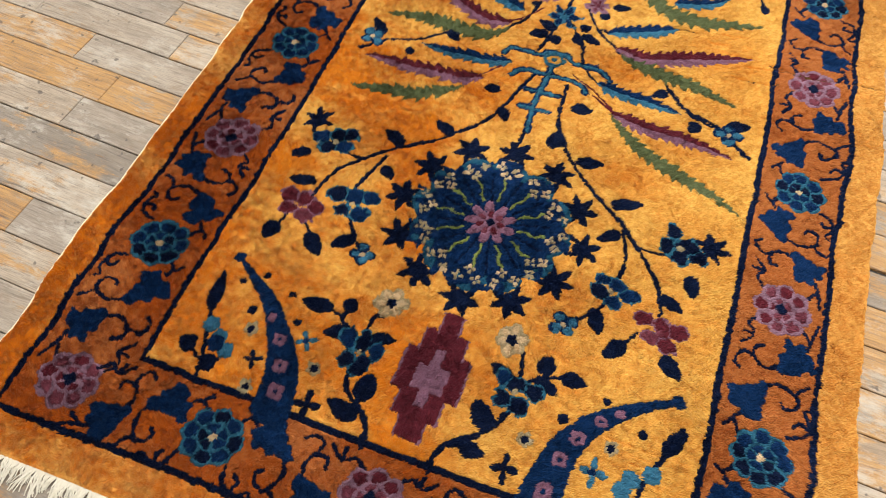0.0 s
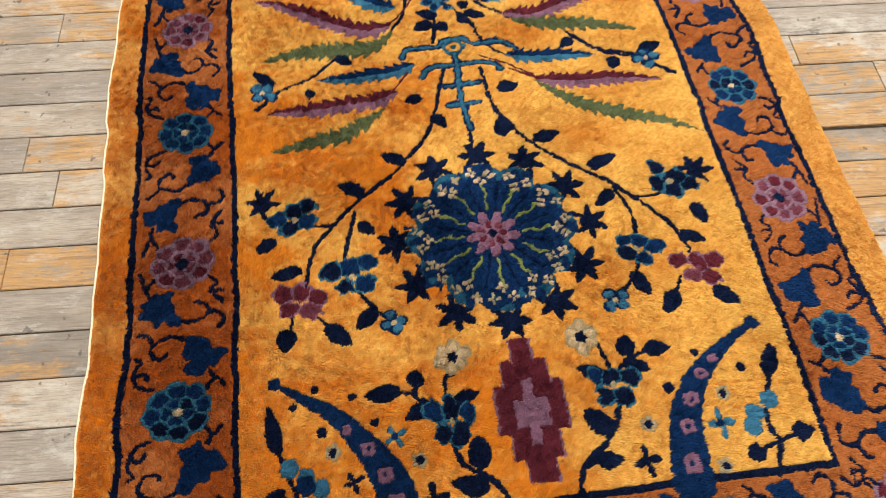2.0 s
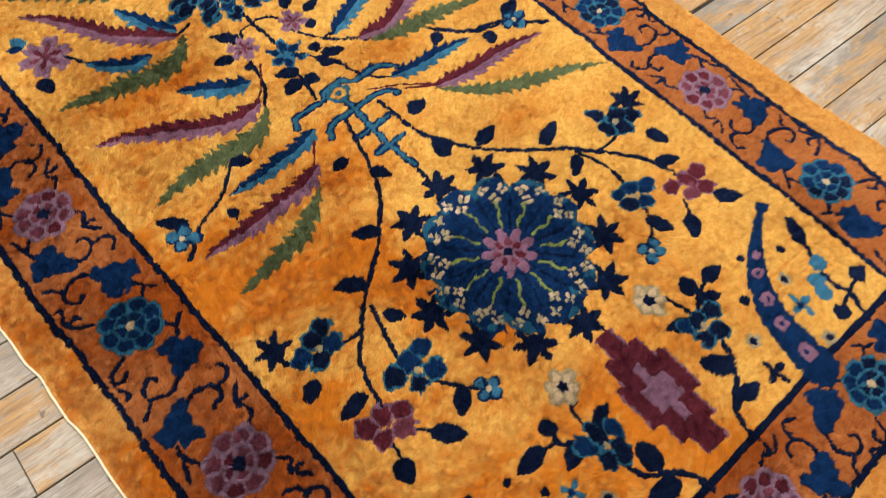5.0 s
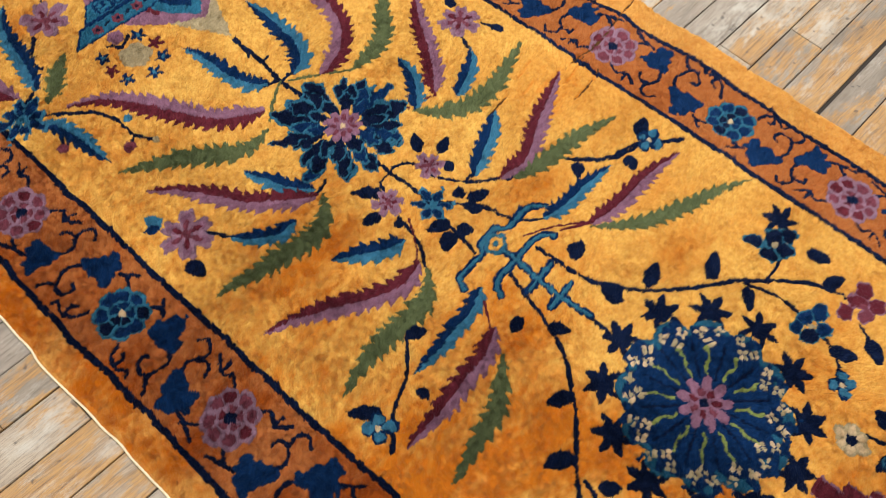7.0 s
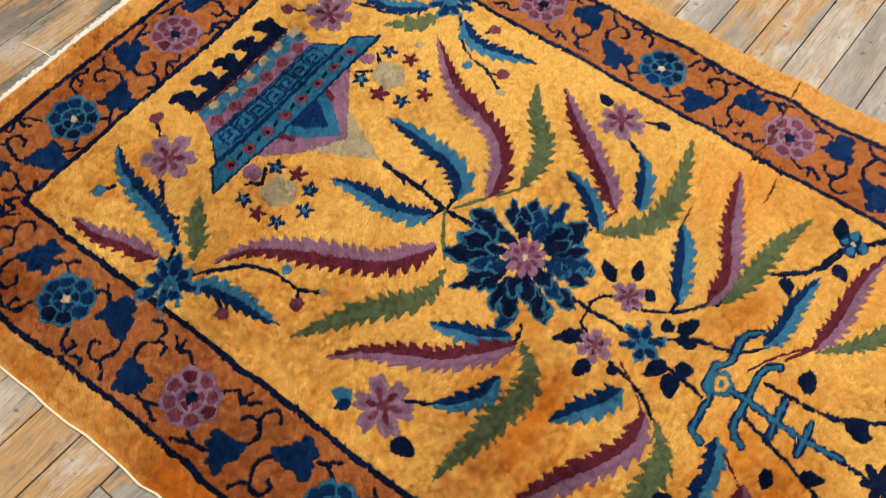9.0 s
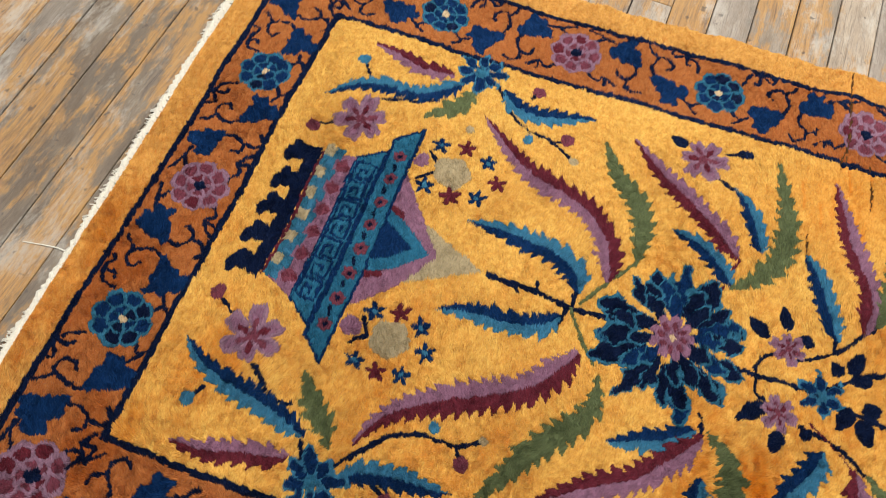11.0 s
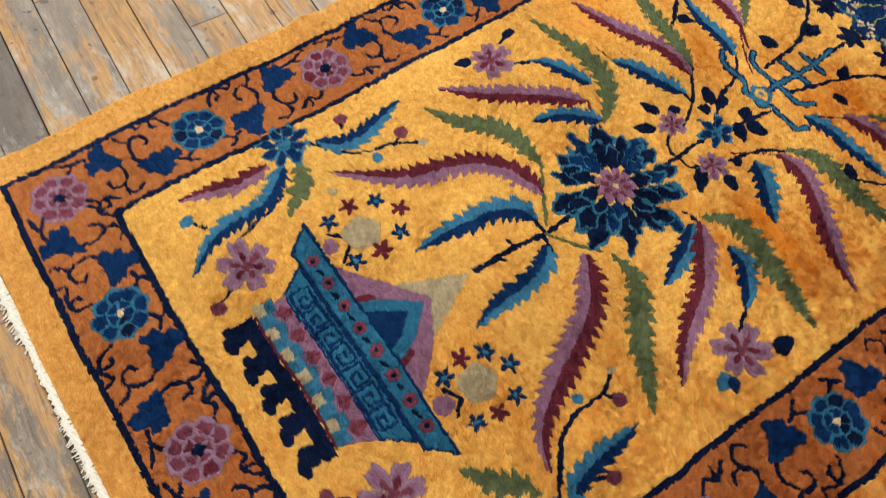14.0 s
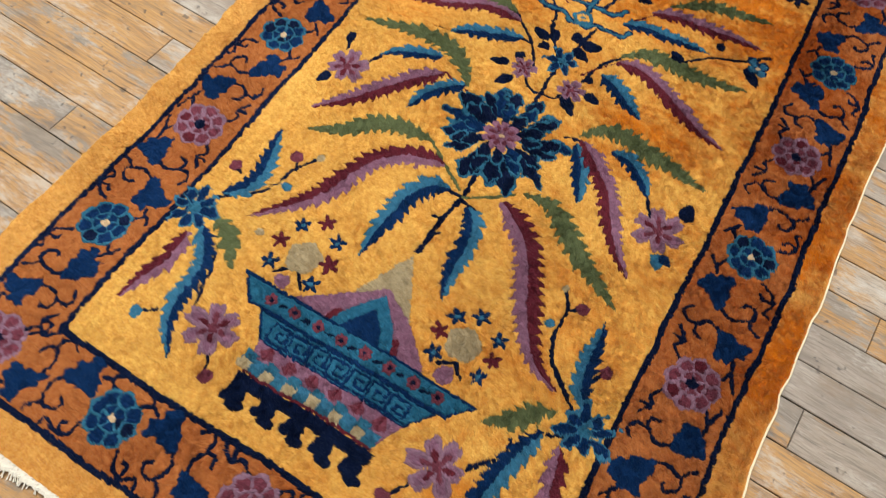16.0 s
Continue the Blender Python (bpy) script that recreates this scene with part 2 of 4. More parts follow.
def glide(pts, count=36):
    """A smooth curve through a few points."""
    p = np.array(pts, float)
    if len(p) == 2:
        p = np.array([p[0], (p[0] + p[1]) / 2, p[1]])
    q = np.vstack([2 * p[0] - p[1], p, 2 * p[-1] - p[-2]])
    out = []
    for s in np.linspace(0, len(p) - 1, count):
        k = min(int(s), len(p) - 2)
        t = s - k
        a, b, c, d = q[k:k + 4]
        out.append(0.5 * (2 * b + (c - a) * t + (2 * a - 5 * b + 4 * c - d) * t * t + (3 * b - a - 3 * c + d) * t ** 3))
    return np.array(out)


def along(curve, x, y):
    """For places x, y: the share of the way along the curve, the distance to its left, and the curve's length."""
    a, b = curve[:-1], curve[1:]
    d = b - a
    long = np.hypot(d[:, 0], d[:, 1]) + 1e-9
    start = np.concatenate([[0], np.cumsum(long)])[:-1]
    px, py = x[..., None] - a[:, 0], y[..., None] - a[:, 1]
    t = np.clip((px * d[:, 0] + py * d[:, 1]) / long ** 2, 0, 1)
    ox, oy = px - t * d[:, 0], py - t * d[:, 1]
    far = np.hypot(ox, oy)
    k = far.argmin(-1)
    pick = lambda m: np.take_along_axis(m, k[..., None], -1)[..., 0]
    side = np.sign(d[k, 0] * pick(py) - d[k, 1] * pick(px))
    total = long.sum()
    return (start[k] + pick(t) * long[k]) / total, side * pick(far), total


def reach(curve, more):
    return curve[:, 0].min() - more, curve[:, 1].min() - more, curve[:, 0].max() + more, curve[:, 1].max() + more


def stem(pts, width, dye, who=None):
    who = motif("stem") if who is None else who
    c = glide(pts)

    def inside(x, y):
        s, n, total = along(c, x, y)
        return np.abs(n) < width / 2 * (1 + 0.3 * value_noise(x, y, 0.008, 9))
    paint(who, dye, *reach(c, width), inside)
    return who


def taper(pts, w0, w1, dye, who):
    c = glide(pts)
    paint(who, dye, *reach(c, max(w0, w1)), lambda x, y: (lambda s, n, _: np.abs(n) < (w0 + (w1 - w0) * s) / 2)(*along(c, x, y)))


def feather(pts, width, left, right):
    """A plume with a barbed edge on both sides, in a dye for each side."""
    who = motif("plume_leaf")
    c = glide(pts, 60)
    step = 0.017 + 0.004 * rng.random()
    for sign, dye in ((1, left), (-1, right)):
        own = who if sign > 0 or left == right else motif("plume_half", who)
        turn = rng.random()

        def inside(x, y):
            s, n, total = along(c, x, y)
            root = s / 0.30 + 0.06 if left == "olive" else s / 0.14 + 0.34
            body = np.minimum(1, root) ** 0.8 * np.clip((1 - s) / 0.42, 0, 1) ** 0.7
            saw = (s * total / step + turn + 0.45 * value_noise(s * total, s * 0 + turn, 0.03, 31)) % 1.0
            edge = 1.15 * width * body * (0.50 + 0.60 * saw if left == "olive" else 0.60 + 0.52 * saw)
            return (n * sign >= 0) & (np.abs(n) < edge)
        paint(own, dye, *reach(c, width * 1.4), inside)
    if left == "olive":
        stem([c[2], c[18], c[34], c[54]], 0.0026, "olive", motif("leaf_vein", who))
    return who


def leaf(base, tip, width, dye):
    """A small pointed leaf."""
    who = motif("leaf")
    c = np.array([base, tip])

    def inside(x, y):
        s, n, _ = along(c, x, y)
        full = np.clip(np.sin(np.pi * np.clip(s, 0, 1) ** 0.75), 0, 1) ** 0.7
        return (np.abs(n) < width / 2 * full) & (s > 0) & (s < 1)
    paint(who, dye, *reach(c, width), inside)


def lobes(who, dye, x, y, r, count, depth, turn=0.0, sharp=1.0):
    def inside(X, Y):
        a, d = np.arctan2(Y - y, X - x) + turn, np.hypot(X - x, Y - y)
        wave = np.abs(np.cos(a * count / 2)) ** sharp
        return d < r * (1 - depth + depth * wave)
    paint(who, dye, x - r, y - r, x + r, y + r, inside)


def spot(who, dye, x, y, a, b, turn):
    """An oval of knots, long axis a along the angle turn."""
    k, s = math.cos(turn), math.sin(turn)
    m = max(a, b)
    paint(who, dye, x - m, y - m, x + m, y + m,
          lambda X, Y: (((X - x) * k + (Y - y) * s) / a) ** 2 + (((Y - y) * k - (X - x) * s) / b) ** 2 < 1)


def maple_leaf(at, toward, r, who=None):
    """A dark leaf with pointed fingers, its stalk towards a place."""
    who = motif("star_leaf") if who is None else who
    x, y = at
    turn = math.atan2(y - toward[1], x - toward[0])

    def inside(X, Y):
        a, d = np.arctan2(Y - y, X - x) - turn, np.hypot(X - x, Y - y)
        a = (a + np.pi) % (2 * np.pi) - np.pi
        finger = np.abs((a / (np.pi / 3.2)) % 1.0 - 0.5) * 2
        return d < r * (0.50 + 0.62 * (1 - finger) ** 1.1 * (np.abs(a) < 2.6))
    paint(who, "ink", x - 1.2 * r, y - 1.2 * r, x + 1.2 * r, y + 1.2 * r, inside)


def bud(at, r, dye):
    lobes(motif("bud" if r < 0.02 else "round_vase"), dye, *at, r, 5, 0.12, rng.random())


def floret(at, r, dye):
    who = motif("floret")
    x, y = at
    if dye == "grey":
        lobes(who, "stone", x, y, r, 5, 0.3)
        lobes(motif("eye", who), "ink", x, y, r * 0.5, 4, 0.2)
    else:
        tone = {"navy": "navy", "maroon": "maroon", "sky": "sky", "ink": "ink"}[dye]
        count = 5 if dye in ("navy", "maroon") else 4
        turn = rng.random() * 0.5
        for k in range(count):
            a = 2 * math.pi * k / count + turn
            spot(who, tone, x + 0.6 * r * math.cos(a), y + 0.6 * r * math.sin(a), 0.52 * r, 0.27 * r, a)
        lobes(motif("eye", who), {"navy": "sky", "maroon": "maroon", "sky": "navy", "ink": "ink"}[dye], x, y, r * 0.3, 4, 0.1)


def blossom(at, r, kind):
    """A flower of the field: rim, separate petals and an eye."""
    x, y = at
    who = motif("flower")
    rim, petal, eye = {"pale": ("navy", "sky", "cream"), "cream": ("stone", "cream", "ink"), "mauve": ("lilac", "mauve", "plum")}[kind]
    count = 4 if kind == "pale" else 6
    turn = rng.random()
    reach_of = [rng.uniform(0.82, 1.12) for _ in range(count)]
    for back in (True, False):
        for k, far in enumerate(reach_of):
            a = 2 * math.pi * k / count + turn + 0.25 * (far - 1)
            px, py = x + 0.58 * r * far * math.cos(a), y + 0.58 * r * far * math.sin(a)
            if back:
                if kind == "mauve":
                    for notch in (-0.20, 0.20):
                        spot(who, rim, x + 0.62 * r * far * math.cos(a + notch), y + 0.62 * r * far * math.sin(a + notch), 0.40 * r * rng.uniform(0.85, 1.12), 0.17 * r, a + 0.6 * notch)
                spot(who, rim, px, py, (0.36 if kind == "mauve" else 0.46) * r * far, (0.24 if kind == "mauve" else 0.42) * r, a)
                continue
            p = motif("petal", who)
            if kind == "mauve":
                spot(p, petal, px, py, 0.30 * r, 0.17 * r, a)
                spot(motif("petal_streak", p), "maroon" if k % 2 else "plum", x + 0.40 * r * math.cos(a), y + 0.40 * r * math.sin(a), 0.21 * r, 0.10 * r, a)
            elif kind == "cream":
                spot(p, petal, px, py, 0.33 * r, 0.22 * r, a)
            else:
                seed = int(rng.integers(900))
                m = 0.40 * r
                paint(p, petal, px - m, py - m, px + m, py + m,
                      lambda X, Y: np.hypot((X - px), (Y - py)) < 0.31 * r * (1 + 0.5 * value_noise(X, Y, 0.010, seed)))
        if back:
            lobes(who, rim, x, y, (0.36 if kind == "mauve" else 0.45) * r, 6, 0.1)
    lobes(motif("eye", who), eye, x, y, r * (0.22 if kind != "cream" else 0.34), 5, 0.3)


def cluster(a, b, deep, kind, count=3):
    """A fan-shaped flower from a to b: two rows of dark petals in a pale outline."""
    a, b = np.array(a), np.array(b)
    mid, run = (a + b) / 2, b - a
    long = math.hypot(*run)
    run = run / long
    side = np.array((-run[1], run[0]))
    turn = math.atan2(run[1], run[0])
    who = motif("flower")
    rim, petal, eye = {"blue": ("azure", "ink", "stone"), "red": ("mauve", "maroon", "plum")}[kind]
    spots = []
    for row, n in ((0.26, count), (-0.28, count + 1 if count < 3 else count - 1)):
        for k in range(n):
            u = ((k + 0.5) / n - 0.5) * long * (0.98 if n >= 3 else 0.72) + rng.uniform(-0.003, 0.003)
            spots.append((mid + run * u + side * (row * deep * 1.25 + rng.uniform(-0.004, 0.004)), rng.uniform(0.85, 1.12), turn + rng.uniform(-0.4, 0.4)))
    size = long / (2 * count)
    seed = int(rng.integers(900))
    petals = [who] + [motif("petal", who) for _ in spots]
    dyes = [rim] + [petal if rng.random() < 0.75 else {"ink": "navy", "maroon": "plum"}[petal] for _ in spots]

    def cell(X, Y):
        """Which petal a place belongs to; 0 on the pale outline between and round them, -1 outside."""
        far = []
        for (px, py), grow, lean in spots:
            k, q = math.cos(lean), math.sin(lean)
            far.append(np.hypot(((X - px) * k + (Y - py) * q) / (1.16 * size * grow), ((Y - py) * k - (X - px) * q) / (0.36 * deep * grow)))
        far = np.array(far) + 0.30 * value_noise(X, Y, 0.008, seed)
        two = np.sort(far, 0)
        own = far.argmin(0) + 1
        own[(two[0] > 0.86) | (two[1] - two[0] < 0.13)] = 0
        own[two[0] > 1.06] = -1
        return own
    more = 0.75 * long
    for k, (own, dye) in enumerate(zip(petals, dyes)):
        paint(own, dye, mid[0] - more, mid[1] - more, mid[0] + more, mid[1] + more, lambda X, Y: cell(X, Y) == k)
    lobes(motif("eye", who), eye, *mid, 0.0055, 4, 0.2)


def ragged_flower(at, r, count, turn=0.0):
    """A loose blue flower of separate petals, each dark with a pale edge."""
    x, y = at
    who = motif("flower")
    reach_of = [rng.uniform(0.82, 1.15) for _ in range(count)]
    for grow, dye in ((1.0, "sky"), (0.70, "navy")):
        for k, far in enumerate(reach_of):
            a = 2 * math.pi * k / count + turn + 0.3 * (far - 1)
            own = who if dye == "sky" else motif("petal", who)
            seed = k * 7 + 3
            px, py = x + 0.60 * r * far * math.cos(a), y + 0.60 * r * far * math.sin(a)
            m = 0.6 * r
            q, w = math.cos(a), math.sin(a)
            paint(own, dye, px - m, py - m, px + m, py + m,
                  lambda X, Y: np.hypot(((X - px) * q + (Y - py) * w) / (0.44 * r * far * grow), ((Y - py) * q - (X - px) * w) / (0.24 * r * grow)) < 1 + 0.45 * value_noise(X, Y, 0.008, seed))
    lobes(motif("eye", who), "azure", x, y, 0.24 * r, 5, 0.3)


def border_flower(x, y, kind):
    """A border rosette: a pale rim, two rings of petals and an eye."""
    who = motif("border_flower")
    rim, petal, eye = ("azure", "ink", "cream") if kind == "blue" else ("lilac", "plum", "ink")
    r = 0.045 if kind == "blue" else 0.047
    turn = rng.uniform(-0.1, 0.1)
    lobes(who, rim, x, y, r, 8, 0.16, turn, 0.7)
    line = 0.0019 if kind == "blue" else 0.0031
    for ring, count, near, far in ((0, 8, 0.50, 0.95), (1, 5, 0.14, 0.46)):
        for k in range(count):
            mid = 2 * math.pi * (k + 0.5 * ring + rng.uniform(-0.08, 0.08)) / count - turn
            top = (far * rng.uniform(0.93, 1.0) if ring == 0 else far) * r - line

            def inside(X, Y):
                d = np.hypot(X - x, Y - y)
                off = (np.arctan2(Y - y, X - x) - mid + np.pi) % (2 * np.pi) - np.pi
                side = np.abs(off) * d / np.maximum(math.pi / count * d - line, 1e-5)
                return (d > near * r) & (side < 1) & (d < top * (1 - 0.13 * (1 - ring) * side ** 3))
            paint(motif("petal", who), ("navy" if rng.random() < 0.7 else "ink") if kind == "blue" else "plum" if rng.random() < 0.75 else "maroon",
                  x - r, y - r, x + r, y + r, inside)
    lobes(motif("eye", who), eye, x, y, r * (0.15 if kind == "blue" else 0.22), 4, 0.2)


def ivy_leaf(x, y, turn, r):
    """A broad ivy leaf, its point along the angle turn and two lobes behind."""
    who = motif("border_leaf")
    bent, seed = rng.uniform(-0.25, 0.25), int(rng.integers(900))

    def inside(X, Y):
        a, d = np.arctan2(Y - y, X - x) - turn, np.hypot(X - x, Y - y)
        edge = 0.78 + 0.24 * np.cos(3 * a + bent) * (0.6 + 0.4 * np.cos(a)) + 0.06 * np.cos(a) + 0.07 * np.cos(7 * a + 3 * bent) - 0.10 * np.exp(-((np.cos(a) + 1) / 0.08) ** 2)
        return d < r * (edge + 0.15 * value_noise(X, Y, 0.010, seed))
    paint(who, "navy", x - 1.3 * r, y - 1.3 * r, x + 1.3 * r, y + 1.3 * r, inside)


def border_unit(px, py, bx, by, ox, oy):
    """Leaves and scrolls from a mauve rosette to a blue one; (ox, oy) points outwards."""
    long = math.hypot(bx - px, by - py)
    dx, dy = (bx - px) / long, (by - py) / long
    k = long / 0.2425
    sway = rng.uniform(-0.004, 0.004, 2)

    def at(u, v):
        return px + dx * u * k + ox * v, py + dy * u * k + oy * v
    scroll = motif("scroll_vine")
    for line in (((0.140, -0.014), (0.127, 0.012), (0.138, 0.040), (0.156, 0.039), (0.162, 0.025), (0.154, 0.019)),
                 ((0.136, 0.038), (0.124, 0.047), (0.118, 0.058)),
                 ((0.098, 0.014), (0.106, -0.012), (0.094, -0.031), (0.078, -0.029), (0.074, -0.017)),
                 ((0.094, -0.030), (0.094, -0.049), (0.108, -0.058), (0.119, -0.049)),
                 ((0.062, 0.045), (0.040, 0.050), (0.015, 0.058)),
                 ((0.048, 0.049), (0.028, 0.037)),
                 ((0.206, 0.033), (0.197, 0.053), (0.178, 0.061), (0.161, 0.053), (0.155, 0.061)),
                 ((0.184, 0.060), (0.180, 0.046), (0.188, 0.040)),
                 ((0.025, -0.034), (0.043, -0.047), (0.059, -0.038), (0.078, -0.053)),
                 ((0.058, -0.040), (0.060, -0.056)),
                 ((0.224, -0.030), (0.203, -0.046), (0.213, -0.058)),
                 ((0.203, -0.046), (0.190, -0.038))):
        stem([at(u + sway[0] + rng.uniform(-0.0015, 0.0015), v + rng.uniform(-0.0015, 0.0015)) for u, v in line], 0.0058, "ink", scroll)
    x, y = at(0.080 + sway[0], 0.032)
    ivy_leaf(x, y, math.atan2(dy * 0.75 - oy * 0.65, dx * 0.75 - ox * 0.65), 0.0345)
    x, y = at(0.166 + sway[0], -0.029)
    ivy_leaf(x, y, math.atan2(-dy * 0.85 + oy * 0.5, -dx * 0.85 + ox * 0.5), 0.0365)


# grounds and the dark guard lines
for name, dye, x0, y0, x1, y1, label in (
        ("margin", "amber", -0.61, -0.61, 0.61, 1.63, "deep gold outer margin of the pile"),
        ("outer_line", "ink", -0.553, -0.546, 0.544, 1.571, "thin dark blue guard line"),
        ("border_ground", "rust", -0.5435, -0.5365, 0.5345, 1.5615, "rust orange border band"),
        ("inner_line", "ink", -0.404, -0.413, 0.403, 1.440, "thin dark blue guard line"),
        ("field_ground", "gold", -0.3945, -0.4035, 0.3935, 1.4305, "golden field of the rug")):
    paint(motif(name, None, label), dye, x0, y0, x1, y1,
          lambda X, Y: (X > x0) & (X < x1) & (Y > y0) & (Y < y1))

# border: rosettes at the knotter's uneven steps, mauve at the corners
WEST_STEPS = (-0.475, -0.224, 0.012, 0.265, 0.502, 0.745, 1.005, 1.256, 1.497)
EAST_STEPS = (-0.475, -0.238, 0.007, 0.249, 0.506, 0.758, 1.012, 1.257, 1.498)
wide = (-0.475, -0.240, -0.003, 0.238, 0.472)
for x, out, steps in ((-0.475, -1, WEST_STEPS), (0.472, 1, EAST_STEPS)):
    for k in range(8):
        a, b = (k, k + 1) if k % 2 == 0 else (k + 1, k)
        border_unit(x, steps[a], x, steps[b], out, 0)
    for k in range(9):
        border_flower(x, steps[k], "mauve" if k % 2 == 0 else "blue")
for y, out in ((-0.479, -1), (1.496, 1)):
    for k in range(4):
        a, b = (k, k + 1) if k % 2 == 0 else (k + 1, k)
        border_unit(wide[a], y, wide[b], y, 0, out)
    for k in range(1, 4):
        border_flower(wide[k], y, "mauve" if k % 2 == 0 else "blue")

# ---- the large motifs on the centre line ----
def medallion(x, y, r):
    who = motif("medallion", None, "round dark blue flower medallion")
    for k in range(12):
        a = math.pi * (k + 0.5) / 6 + math.pi / 12
        maple_leaf((x + rng.uniform(1.13, 1.18) * r * math.cos(a), y + 1.15 * r * math.sin(a)), (x, y), 0.031)
    lobes(who, "teal", x, y, r * 1.03, 12, 0.13, 0.0, 0.8)

    def worn(X, Y):
        a, d = np.arctan2(Y - y, X - x), np.hypot(X - x, Y - y)
        return d < r * (0.995 - 0.13 * (1 - np.abs(np.cos(6 * a)) ** 0.8) + 0.17 * value_noise(X, Y, 0.010, 51))
    paint(who, "navy", x - r, y - r, x + r, y + r, worn)
    for k in range(12):
        a = math.pi * k / 6
        at = lambda f, turn=0.0: (x + f * r * math.cos(a + turn), y + f * r * math.sin(a + turn))
        stem([at(0.36), at(0.46, 0.03), at(0.56, -0.03), at(0.68, 0.03)], 0.0050, "lime", motif("ray", who))
        stem([at(0.30, 0.26), at(0.75, 0.26)], 0.003, "ink", motif("petal_line", who))
        for f, turn in ((0.76, 0.0), (0.88, 0.13), (0.88, -0.13)):
            fx, fy = at(f + rng.uniform(-0.03, 0.03), turn + rng.uniform(-0.03, 0.03))
            spray = motif("floret", who)
            for q in range(4):
                b = math.pi * q / 2 + a + rng.uniform(-0.4, 0.4)
                spot(spray, "stone" if rng.random() < 0.5 else "cream", fx + 0.0058 * math.cos(b), fy + 0.0058 * math.sin(b), 0.0040, 0.0033, b)
    heart = motif("flower_heart", who)
    lobes(heart, "mauve", x, y, 0.043, 9, 0.52, 0.2, 0.9)
    for k in range(7):
        a = 2 * math.pi * k / 7
        spot(motif("petal", heart), "plum" if k % 2 else "maroon", x + 0.017 * math.cos(a), y + 0.017 * math.sin(a), 0.0075, 0.0048, a)
    lobes(motif("eye", heart), "ink", x, y, 0.007, 4, 0.1)


def dark_lotus(x, y, r):
    """The dark many-petalled flower."""
    who = motif("lotus_flower", None, "dark blue many-petalled flower")
    for count, root_at, tip_at, half, turn in ((14, 0.45, 1.22, 0.172, 0.0), (12, 0.40, 1.00, 0.140, 0.3), (10, 0.26, 0.74, 0.115, 0.1)):
        for k in range(count):
            a = 2 * math.pi * k / count + turn + rng.uniform(-0.15, 0.15)
            far = tip_at * rng.uniform(0.86, 1.10)
            wide_ = half * rng.uniform(0.8, 1.2)
            seed = int(rng.integers(900))
            bend = rng.uniform(-0.12, 0.12)
            at = lambda f: (x + f * r * math.cos(a + bend * f), y + f * r * math.sin(a + bend * f))
            p = motif("petal", who)
            for start, end, w, dye in ((root_at, far, 1.0, "azure"), (root_at - 0.04, far - 0.045, 0.78, "navy" if k % 4 == 0 else "ink")):
                c = np.array([at(start), at((start + end) / 2), at(end)])

                def inside(X, Y):
                    s, n, _ = along(c, X, Y)
                    full = np.clip(np.minimum((s + 0.1) / 0.6, (1 - s) / 0.30), 0, 1) ** 0.6
                    return (np.abs(n) < wide_ * r * w * full * (1 + 0.60 * value_noise(X, Y, 0.012, seed))) & (s > 0) & (s < 1)
                paint(p, dye, *reach(c, half * r * 1.4), inside)
    heart = motif("flower_heart", who)
    lobes(heart, "mauve", x, y, 0.036, 9, 0.35, 0.0, 0.8)
    for k in range(8):
        a = 2 * math.pi * k / 8
        spot(motif("petal", heart), "plum", x + 0.018 * math.cos(a), y + 0.018 * math.sin(a), 0.007, 0.0045, a)
    lobes(motif("eye", heart), "cream", x, y, 0.006, 4, 0.1)


def stepped_diamond(x):
    who = motif("stepped_diamond", None, "maroon stepped diamond with a mauve heart")
    heart = None
    for dye, rows in (("maroon", ((-0.382, -0.352, 0.018), (-0.352, -0.315, 0.031), (-0.315, -0.250, 0.047), (-0.250, -0.216, 0.032), (-0.216, -0.181, 0.0135))),
                      ("mauve", ((-0.334, -0.308, 0.008), (-0.308, -0.272, 0.024), (-0.272, -0.243, 0.008)))):
        own = who if dye == "maroon" else motif("heart", who)
        for y0, y1, half in rows:
            if dye == "maroon":
                paint(own, "mauve", x - half - 0.003, y0 - 0.002, x + half + 0.003, y1 + 0.002,
                      lambda X, Y: (np.abs(X - x) < half + 0.003) & (Y > y0 - 0.002) & (Y < y1 + 0.002))
            paint(own, dye, x - half, y0, x + half, y1, lambda X, Y: (np.abs(X - x) < half) & (Y > y0 - 0.003) & (Y < y1 + 0.003))


def horn(spine, tip, foot, florets):
    """A tapering dark horn set with florets, rising from the field's end."""
    who = motif("horn", None, "dark blue curved horn with mauve florets")
    taper(spine, tip, foot, "navy", who)
    lobes(who, "navy", *spine[0], 0.010, 5, 0.1)
    for x, y, r in florets:
        f = motif("floret", who)
        lobes(f, "mauve", x, y, r, 4, 0.25, 0.7)
        lobes(motif("eye", f), "navy", x, y, 0.3 * r, 4, 0.1)


def trident():
    """The blue staff with crossbars."""
    who = motif("blue_staff", None, "blue staff with hooked crossbars")
    bars = ([(0.0, 0.386), (-0.003, 0.298), (0.004, 0.212)], [(0.112, 0.389), (0.088, 0.407), (0.040, 0.407), (0.018, 0.424), (-0.016, 0.420), (-0.030, 0.408), (-0.080, 0.409), (-0.095, 0.389)],
            [(0.077, 0.340), (0.053, 0.359), (0.0, 0.359), (-0.050, 0.358), (-0.067, 0.337)], [(0.032, 0.313), (-0.030, 0.311)], [(0.024, 0.268), (-0.028, 0.268)])
    for width, dye in ((0.0135, "navy"), (0.0064, "azure")):
        for b in bars:
            stem(b, width, dye, who)
    lobes(who, "azure", 0.0, 0.404, 0.021, 6, 0.1)
    lobes(motif("eye", who), "gold", 0.0, 0.404, 0.013, 6, 0.1)
    lobes(motif("knob", who), "azure", 0.0, 0.404, 0.006, 6, 0.1)


